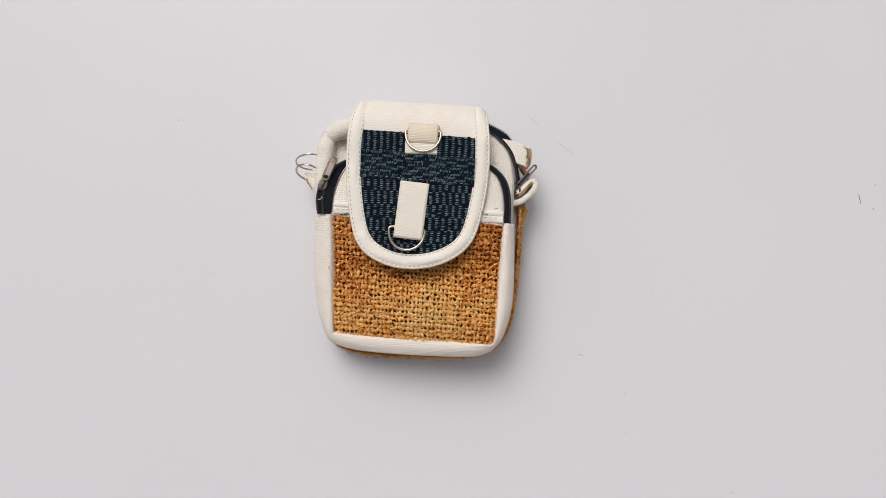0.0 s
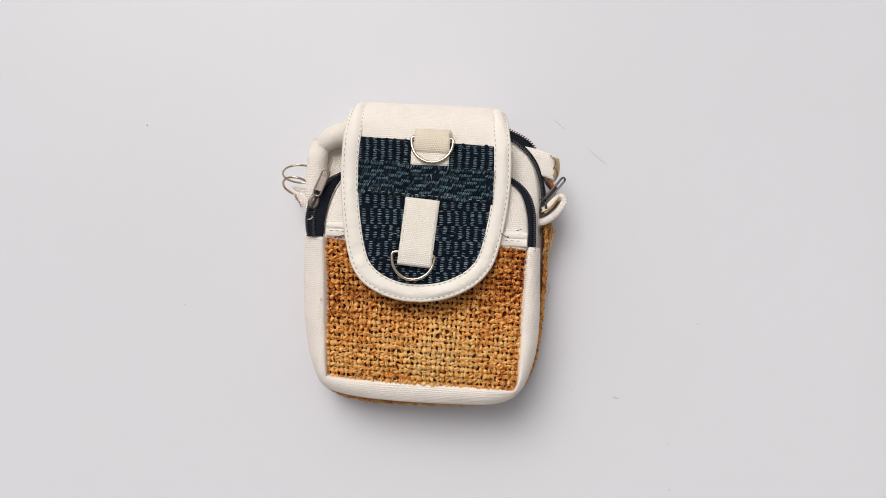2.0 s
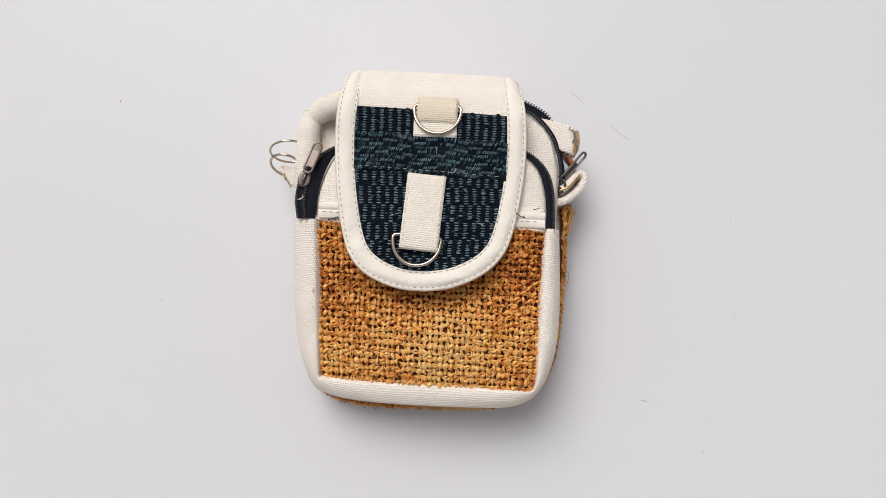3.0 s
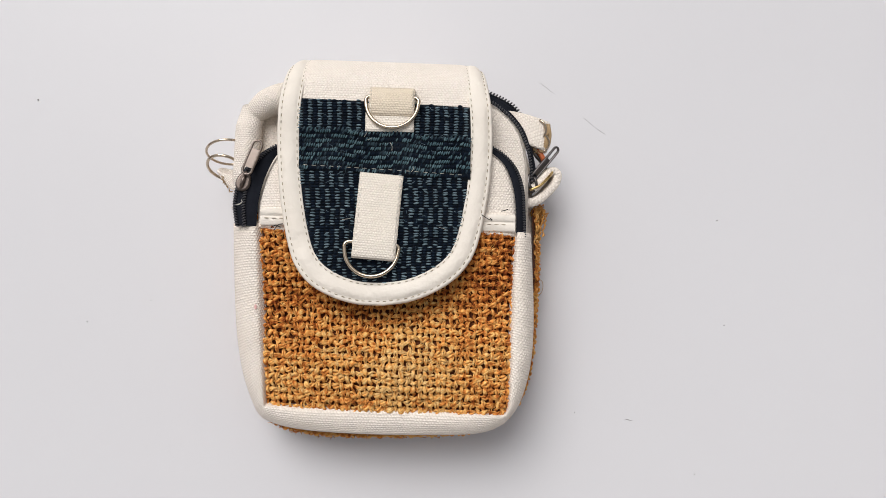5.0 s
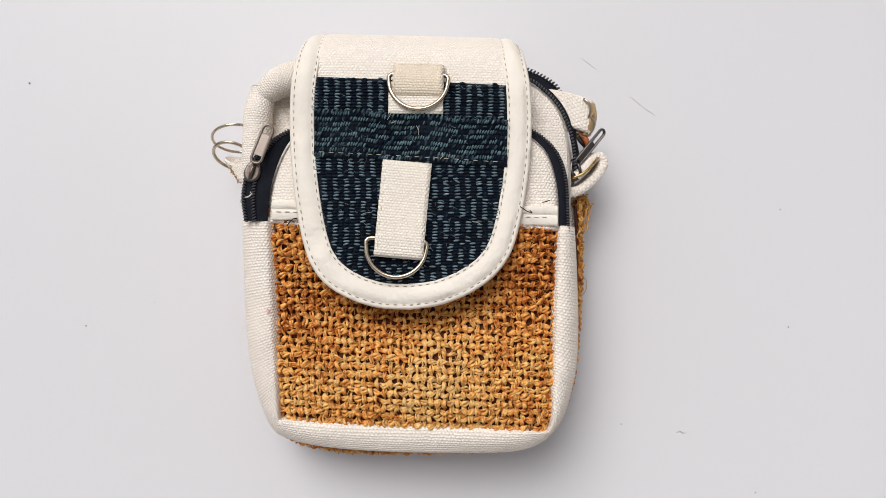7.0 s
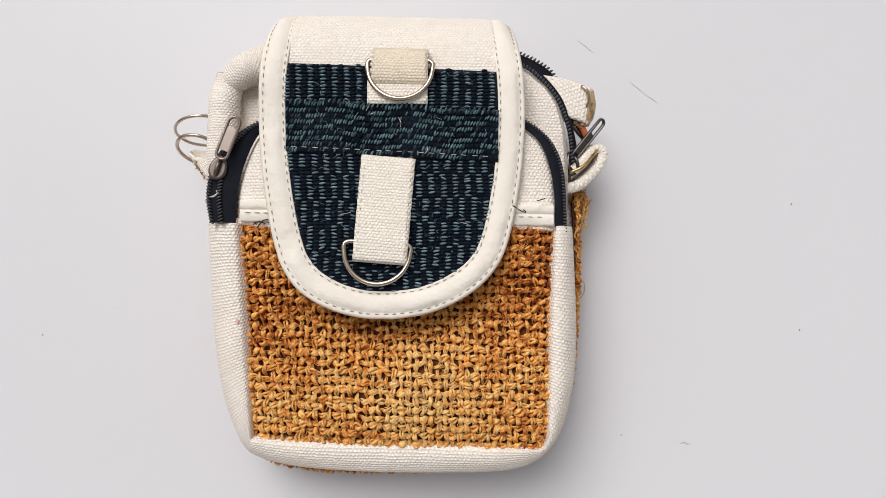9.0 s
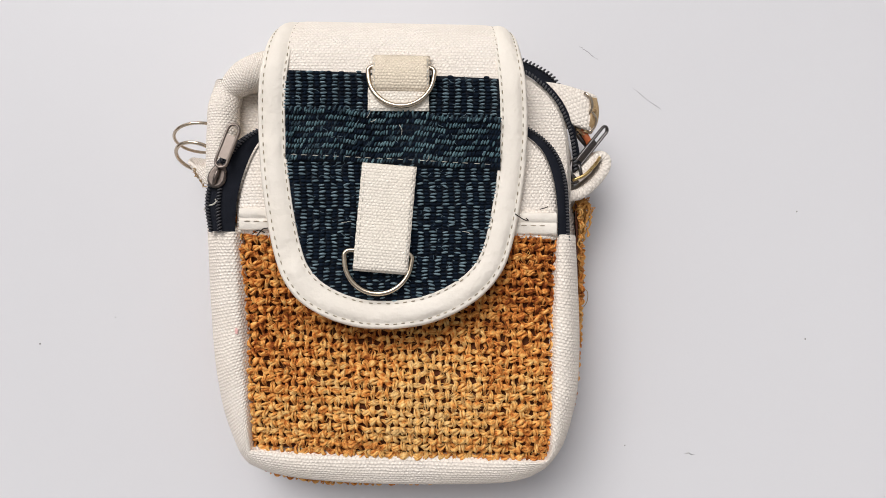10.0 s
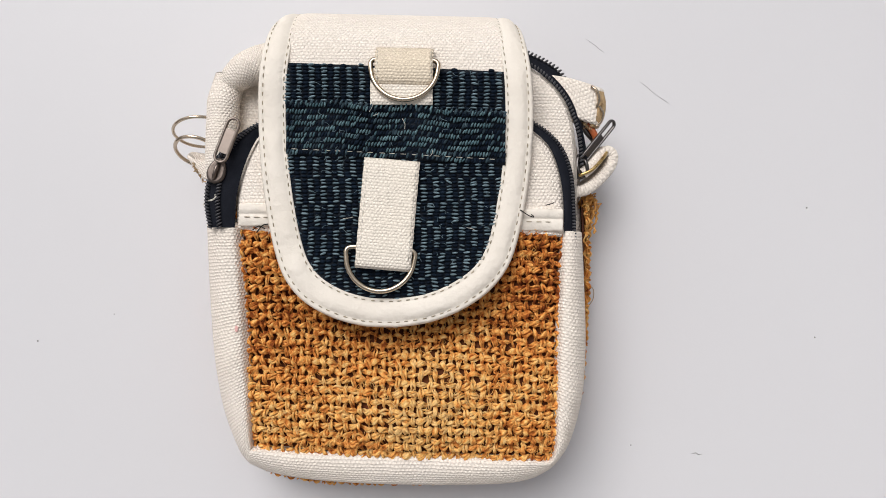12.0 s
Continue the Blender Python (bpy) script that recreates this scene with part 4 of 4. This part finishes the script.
sl = slider_body("slider", SLIDER, bag, pose(-0.0697, 0.0304, 0.0528, -4, 6, -18))
pull_tab("zip_pull", 0.0188, 0.0057, 0.0016, PULL, bag, pose(-0.0683, 0.0330, 0.0570, 1, 0, -21), "flat brushed nickel zip pull", 0.0050)
loose = spline([(-0.0760, 0.0175, 0.0500), (-0.0738, 0.0188, 0.0520), (-0.0715, 0.0192, 0.0530), (-0.0700, 0.0205, 0.0533), (-0.0706, 0.0212, 0.0530)], 20)
part("loose_thread", wire("loose_thread", loose, 0.00036, 6), THREAD_PALE, bag, "short white loose thread end")

# ---------------------------------------------------------------- second and third zip on the other side
OUT2 = spline([(0.0360, 0.0850, 0.0385), (0.0548, 0.0785, 0.0382), (0.0630, 0.0730, 0.0380), (0.0702, 0.0648, 0.0376), (0.0746, 0.0556, 0.0370), (0.0772, 0.0465, 0.0362), (0.0786, 0.0370, 0.0355)], 60)
IN2 = spline([(0.0340, 0.0800, 0.0430), (0.0512, 0.0742, 0.0412), (0.0584, 0.0692, 0.0411), (0.0649, 0.0622, 0.0408), (0.0691, 0.0540, 0.0404), (0.0713, 0.0455, 0.0398), (0.0720, 0.0340, 0.0388)], 60)
IN2 = IN2 * 0.55 + OUT2 * 0.45
t = np.linspace(0, 1, 6)
p = OUT2[:, None] * (1 - t[None, :, None]) + IN2[:, None] * t[None, :, None]
zip2 = part("zip_tape", sheet("zip_tape", p), ZIP_TAPE, bag, "black zip of the main compartment")
row = IN2 * 0.85 + OUT2 * 0.15 + np.array((0, 0, 0.0018))
tagged(part("teeth", tooth_row("teeth", row, 0.00145, 0.0010, 0.3), ZIP_TEETH, zip2), kind="stuff")
OUT3 = spline([(0.0420, 0.0905, 0.0270), (0.0545, 0.0850, 0.0275), (0.0620, 0.0815, 0.0275), (0.0685, 0.0770, 0.0270), (0.0730, 0.0700, 0.026)], 40)
IN3 = spline([(0.0400, 0.0860, 0.0310), (0.0530, 0.0795, 0.0315), (0.0590, 0.0765, 0.0315), (0.0650, 0.0715, 0.031), (0.0690, 0.0650, 0.030)], 40)
p = OUT3[:, None] * (1 - t[None, :, None]) + IN3[:, None] * t[None, :, None]
zip3 = part("zip_tape", sheet("zip_tape", p), ZIP_TAPE, bag, "black zip of the back pocket")
tagged(part("teeth", tooth_row("teeth", OUT3 + np.array((0, 0, 0.0012)), 0.0016, 0.0011, -0.3), ZIP_TEETH, zip3), kind="stuff")


def thick_band(name, path, width_way, width, thickness, mat, parent, label=""):
    """A soft folded band: the path runs along it, width_way across it; rounded edges."""
    c = np.asarray(path, float)
    tan = np.gradient(c, axis=0)
    tan /= np.linalg.norm(tan, axis=1, keepdims=True)
    w = np.asarray(width_way, float)
    w = np.broadcast_to(w, c.shape) if w.ndim == 1 else w
    n = np.cross(tan, w)
    n /= np.linalg.norm(n, axis=1, keepdims=True)
    sec = []
    for a, hgt in ((-1, 0), (-0.97, 0.4), (-0.85, 0.5), (-0.4, 0.52), (0, 0.5), (0.4, 0.52), (0.85, 0.5), (0.97, 0.4), (1, 0), (0.97, -0.4), (0.85, -0.5), (0, -0.5), (-0.85, -0.5), (-0.97, -0.4)):
        sec.append(c + w * (a * width / 2) + n * (hgt * thickness))
    p = np.stack(sec, 1)
    s = np.concatenate([[0], np.cumsum(np.linalg.norm(np.diff(c, axis=0), axis=1))])
    v = np.array([0, 0.2, 0.4, 1, 1.5, 2, 2.6, 2.8, 3, 3.2, 3.4, 4.5, 5.6, 5.8]) / 3 * width
    uv = np.stack(np.broadcast_arrays(v[None], s[:, None]), -1)
    n_, m_ = p.shape[:2]
    faces = np.concatenate([grid_faces(n_, m_, False, True)])
    return part(name, mesh_of(name, p, faces, uv), mat, parent, label)


# folded side tab at the hinge end, its cut edge frayed
path = spline([(0.0600, 0.0672, 0.0310), (0.0690, 0.0648, 0.0348), (0.0770, 0.0620, 0.0364), (0.0822, 0.0602, 0.0358), (0.0842, 0.0596, 0.0322), (0.0822, 0.0602, 0.0288), (0.0740, 0.0632, 0.0270)], 30)
side_tab = thick_band("side_tab", path, (0.14, 0.985, 0.03), 0.0158, 0.0026, CANVAS, bag, "folded cream canvas side tab with a frayed edge")


def frayed(name, path, spread, length, count, mat, parent):
    """Short loose fibres standing off a cut edge."""
    at = rng.uniform(0, 1, count)
    s = np.linspace(0, 1, len(path))
    p0 = np.stack([np.interp(at, s, path[:, i]) for i in range(3)], -1)
    d1, d2 = rng.normal(0, 1, (count, 3)), rng.normal(0, 1, (count, 3))
    ln = rng.uniform(0.4, 1.0, (count, 1)) * length
    pts = np.stack([p0 + rng.normal(0, spread, (count, 3)), p0 + d1 * ln * 0.4, p0 + d1 * ln * 0.6 + d2 * ln * 0.4], 1)
    fine = np.stack([spline(q, 6) for q in pts])
    return part(name, mesh_of(name, *tubes(fine, rng.uniform(0.00010, 0.00024, (count, 1)), 5)), mat, parent)


edge = spline([(0.0842, 0.0620, 0.0372), (0.0838, 0.0575, 0.0362), (0.0822, 0.0535, 0.0352), (0.0800, 0.0512, 0.0340), (0.0770, 0.0535, 0.0352)], 30)
frayed("fray", edge, 0.0004, 0.0012, 90, FRAY, side_tab)
# the fold's brown inside, showing along its open end
lining = spline([(0.0834, 0.0662, 0.0366), (0.0843, 0.0610, 0.0366), (0.0836, 0.0552, 0.0357), (0.0815, 0.0520, 0.0346)], 20)
thick_band("fold_lining", lining, (0.88, 0.02, -0.47), 0.0040, 0.0012, FRAY, side_tab, "frayed brown inside of the folded tab")
part("clip_wire", wire("clip_wire", spline([(0.0828, 0.0600, 0.0380), (0.0846, 0.0572, 0.0378), (0.0842, 0.0540, 0.0366), (0.0822, 0.0520, 0.0356)], 16), 0.0005, 8), STEEL, side_tab)
# swivel clip of dark metal half hidden under the tab, with an orange end
clip = spline([(0.0762, 0.0560, 0.0300), (0.0790, 0.0505, 0.0310), (0.0822, 0.0470, 0.0300), (0.0850, 0.0430, 0.0270)], 20)
part("clip", wire("clip", clip, 0.0012, 8), GUN, side_tab, "dark metal clip")
part("clip_end", wire("clip_end", spline([(0.0792, 0.0535, 0.0330), (0.0815, 0.0500, 0.0330), (0.0842, 0.0452, 0.0312)], 10), 0.0014, 8), RUST, side_tab, "orange bit of the clip")
part("clip_wire", wire("clip_wire", spline([(0.0796, 0.0680, 0.0385), (0.0822, 0.0655, 0.0390), (0.0828, 0.0615, 0.0380), (0.0810, 0.0580, 0.036)], 16), 0.0006, 8), STEEL, side_tab)

m = Matrix.Translation((0.0752, 0.0362, 0.0362)) @ Matrix.Rotation(math.atan2(0.0178, 0.0162) - math.pi / 2, 4, "Z") @ pose(0, 0, 0, -5, 38, 0)
pull_tab("zip_pull", 0.0236, 0.0046, 0.0014, GUN, bag, m, "dark gunmetal zip pull", 0.0085)
slider_body("slider", GUN, bag, pose(0.0757, 0.0352, 0.0335, 0, 28, 14))

# strap loop on the side, seen from its edge
path = spline([(0.0712, 0.0248, 0.0285), (0.0775, 0.0262, 0.0272), (0.0838, 0.0310, 0.0255), (0.0885, 0.0366, 0.0240), (0.0897, 0.0412, 0.0235), (0.0870, 0.0430, 0.0240), (0.0834, 0.0404, 0.0258), (0.0800, 0.0362, 0.0280), (0.0755, 0.0325, 0.0295)], 40)
loop_r = thick_band("strap_loop", path, (0.10, -0.08, 0.99), 0.0165, 0.0046, CANVAS, bag, "thick cream canvas strap loop")
part("loop_wire", wire("loop_wire", spline([(0.0745, 0.0310, 0.0370), (0.0800, 0.0335, 0.0372), (0.0850, 0.0385, 0.0350), (0.0872, 0.0415, 0.032)], 16), 0.0007, 8), BRASS, loop_r, "brass wire inside the loop")
frayed("fray", spline([(0.0770, 0.0325, 0.036), (0.0810, 0.0355, 0.035), (0.0850, 0.0395, 0.033)], 12), 0.0003, 0.0014, 26, THREAD_PALE, loop_r)

# rolled frayed end of the burlap on the side
frayed("fray", spline([(0.0790, 0.0215, 0.0285), (0.0815, 0.0232, 0.0275), (0.0828, 0.0205, 0.0250), (0.0822, 0.0170, 0.024)], 12), 0.0006, 0.0026, 80, RAW_EDGE, side)
roll = np.stack([spline([(0.0775, 0.0185, 0.0290 - 0.003 * i), (0.0800, 0.0225, 0.0288 - 0.003 * i), (0.0830, 0.0222, 0.0270 - 0.003 * i), (0.0828, 0.0165, 0.0262 - 0.003 * i), (0.0815, 0.0080, 0.026 - 0.003 * i)], 24) for i in np.linspace(0, 4, 9)])
roll += rng.normal(0, 0.0009, (9, 1, 3)) * np.array((1, 1, 0.3))
part("rolled_edge", mesh_of("rolled_edge", *tubes(roll + rng.normal(0, 0.00035, roll.shape), rng.uniform(0.0003, 0.0007, (9, 24)), 7)), RAW_EDGE, side, "rolled raw burlap edge")
stray = spline([(0.0805, -0.0140, 0.020), (0.0838, -0.0160, 0.020), (0.0842, -0.0205, 0.018), (0.0822, -0.0240, 0.016)], 20)
part("stray_thread", wire("stray_thread", stray, 0.00018, 5), FRAY, side)
frayed("fray", np.column_stack([np.linspace(0.0815, 0.0800, 12), np.linspace(0.010, -0.045, 12), np.full(12, 0.016)]), 0.0005, 0.0016, 60, RAW_EDGE, side)
frayed("fray", np.column_stack([np.linspace(-0.064, 0.03, 20), np.interp(np.linspace(-0.064, 0.03, 20), [-0.064, -0.05, -0.025, 0.03], [-0.0905, -0.0972, -0.0998, -0.0998]), np.full(20, 0.014)]), 0.0005, 0.0013, 70, RAW_EDGE, side)

# ---------------------------------------------------------------- wire rings and loop on the other side
def ring_loop(centre, radius, tilt_x, tilt_y, turn):
    t_ = np.linspace(0, 2 * math.pi, 48, endpoint=False)
    c = np.column_stack([np.cos(t_), np.sin(t_), 0 * t_]) * radius
    r = np.array(Euler((radians(tilt_x), radians(tilt_y), radians(turn))).to_matrix())
    return c @ r.T + np.array(centre)


left_loop = thick_band("strap_loop", spline([(-0.0730, 0.0330, 0.030), (-0.0800, 0.0335, 0.0295), (-0.0850, 0.0352, 0.0285), (-0.0872, 0.0372, 0.0262), (-0.0850, 0.0380, 0.0235), (-0.0760, 0.0370, 0.022)], 26), (0.55, -0.83, 0.05), 0.0110, 0.0022, CANVAS, bag, "narrow cream canvas loop holding wire rings")
frayed("fray", spline([(-0.0880, 0.0385, 0.028), (-0.0862, 0.0350, 0.0295), (-0.0838, 0.0312, 0.0295), (-0.0820, 0.0288, 0.029)], 14), 0.0003, 0.0010, 50, FRAY, left_loop)
part("wire_ring", wire("wire_ring", ring_loop((-0.0848, 0.0512, 0.0245), 0.0119, 69, 0, 6), 0.00070, 10, True), STEEL, left_loop, "bent nickel wire ring")
part("wire_ring", wire("wire_ring", ring_loop((-0.0872, 0.0430, 0.0235), 0.0094, 57, 12, -14), 0.00082, 10, True), STEEL, left_loop, "bent nickel wire ring")

# loose fibres that stand off the burlap
count = 1200
u, v = rng.uniform(0.02, 0.98, count), rng.uniform(0.02, 0.98, count)
p0 = pocket_surface(u, v) + np.array((0, 0, 0.0016))
way = rng.uniform(0, 2 * math.pi, count)
run = np.column_stack([np.cos(way), np.sin(way), np.zeros(count)]) * rng.uniform(0.0012, 0.0040, (count, 1))
bow = rng.normal(0, 0.0005, (count, 3)) + np.array((0, 0, 0.0006))
fuzz = np.stack([p0 + run * (k - 0.5) + bow * math.sin(k * math.pi) for k in np.linspace(0, 1, 6)], 1)
tagged(part("fuzz", mesh_of("pocket_fuzz", *tubes(fuzz, rng.uniform(0.00006, 0.00015, (count, 1)), 4)), BURLAP, pocket), kind="stuff")

# ---------------------------------------------------------------- loose threads and marks on the cloth
for pts in ([(0.0478, 0.0150, 0.0578), (0.0510, 0.0128, 0.0582), (0.0532, 0.0122, 0.0580), (0.0520, 0.0132, 0.0580)], [(0.0575, 0.0168, 0.0578), (0.0592, 0.0172, 0.0580), (0.0608, 0.0178, 0.0578)]):
    part("loose_thread", wire("loose_thread", spline(pts, 14), 0.00022, 5), THREAD_BLACK, bag, "fine black loose thread")
for pts in ([(-0.0560, 0.0075, 0.0524), (-0.0535, 0.0090, 0.0530), (-0.0510, 0.0080, 0.0530)], [(-0.0545, 0.0065, 0.0524), (-0.0520, 0.0092, 0.0532), (-0.0498, 0.0098, 0.0532)]):
    part("loose_thread", wire("loose_thread", spline(pts, 12), 0.00024, 5), THREAD_BLACK, bag, "fine black loose thread")
bm = bmesh.new()
bmesh.ops.create_icosphere(bm, subdivisions=2, radius=0.00045)
bmesh.ops.scale(bm, verts=bm.verts, vec=(1, 1, 0.5))
bmesh.ops.translate(bm, verts=bm.verts, vec=flap_point(-0.0042, 0.0835, 0.0003).tolist())
part("dark_fleck", bm, SPECK, flap)
bm = bmesh.new()
bmesh.ops.create_icosphere(bm, subdivisions=2, radius=0.0011)
bmesh.ops.scale(bm, verts=bm.verts, vec=(0.6, 1.2, 0.16))
bmesh.ops.translate(bm, verts=bm.verts, vec=(-0.0632, -0.0312, float(edge_z(-0.0632, -0.0312)) + 0.0014))
part("ink_spot", bm, PINK, bag, "small faded pink ink spot")
# fine blue fibres that stand off the woven panel
count = 180
fx, fs = rng.uniform(-0.040, 0.040, count), rng.uniform(-0.017, 0.069, count)
keep = inside(fx, fs, 0.0)
fx, fs, way = fx[keep], fs[keep], rng.uniform(0, 2 * math.pi, keep.sum())
lying = flap_point(fx, fs, 0.0026 + 0.0011 * ((fs > 0.0354 - 0.051 * fx) & (fs < 0.0545 - 0.056 * fx)))
run = np.column_stack([np.cos(way), np.sin(way), 0 * way]) * rng.uniform(0.0008, 0.0026, (len(way), 1))
bow = rng.normal(0, 0.0004, (len(way), 3)) + np.array((0, 0, 0.0003))
fuzz = np.stack([lying + run * (k - 0.5) + bow * math.sin(k * math.pi) for k in np.linspace(0, 1, 6)], 1)
tagged(part("fuzz", mesh_of("panel_fuzz", *tubes(fuzz, rng.uniform(0.00005, 0.00010, (len(way), 1)), 4)), TEAL, panel), kind="stuff")
# pale lint on the dark panel
for x0, s0, dx, dy in ((-0.010, 0.052, 0.0012, 0.004), (0.0035, 0.0455, -0.001, 0.004), (-0.0085, 0.0505, 0.002, 0.001), (-0.020, 0.0120, 0.004, 0.0006), (0.013, 0.0350, 0.001, 0.0025), (0.030, 0.0065, -0.003, 0.001)):
    q = np.array([flap_point(x0, s0, 0.0036), flap_point(x0 + dx * 0.5 + 0.0006, s0 + dy * 0.5, 0.0040), flap_point(x0 + dx, s0 + dy, 0.0036)])
    part("lint", wire("lint", spline(q, 8), 0.00010, 5), THREAD_PALE, flap)


# ---------------------------------------------------------------- dust and hairs on the table
def hair(points, radius, label):
    c = np.array(points, float)
    path = spline(np.column_stack([c, np.full(len(c), radius)]), 24)
    path[:, :2] += rng.normal(0, 0.00012, (24, 2))
    ob = part("hair", wire("hair", path, np.abs(np.sin(np.linspace(0.3, 2.8, 24)))[None] * radius * 1.4, 5), SPECK, None)
    return tagged(ob, label, "dust", "dust on the table")


hair([(0.0856, 0.1003), (0.0880, 0.0985), (0.0904, 0.0967), (0.0915, 0.0957), (0.0943, 0.0940)], 0.00007, "fine dark hair lying on the white table")
hair([(0.1112, 0.0799), (0.1140, 0.0776), (0.1167, 0.0754), (0.1178, 0.0742)], 0.00007, "fine dark hair lying on the white table")
hair([(0.1186, 0.0738), (0.1205, 0.0725), (0.1220, 0.0716), (0.1240, 0.0700)], 0.00008, "fine dark hair lying on the white table")
hair([(0.3565, 0.0485), (0.3570, 0.0450), (0.3585, 0.0395)], 0.00017, "short dark hair lying on the white table")
hair([(0.1325, -0.0922), (0.1348, -0.0918), (0.1362, -0.0925), (0.1378, -0.0922)], 0.00011, "curled dark hair lying on the white table")


def speck(x, y, r):
    bm = bmesh.new()
    bmesh.ops.create_icosphere(bm, subdivisions=2, radius=r)
    for v in bm.verts:
        v.co *= 1 + 0.35 * noise.noise(v.co * (1.4 / r) + Vector((x * 90, y * 90, 0)))
        v.co.z *= 0.6
    low_z = min(v.co.z for v in bm.verts)
    bmesh.ops.translate(bm, verts=bm.verts, vec=(x, y, -low_z))
    return tagged(part("speck", bm, SPECK, None), "tiny dark speck of dust on the white table", "dust", "dust on the table")


for x, y, r in ((0.1050, -0.0881, 0.0005), (0.1740, -0.1531, 0.0006), (0.1721, -0.1217, 0.0006), (-0.1666, -0.0402, 0.0006), (0.1880, 0.0212, 0.0006), (0.1907, -0.0389, 0.0006),
                (-0.2004, 0.0849, 0.0008), (0.3696, 0.0555, 0.0007), (0.3685, 0.0360, 0.0008), (0.2598, -0.1963, 0.0007), (-0.1320, -0.0280, 0.0004)):
    speck(x, y, r * 0.6)
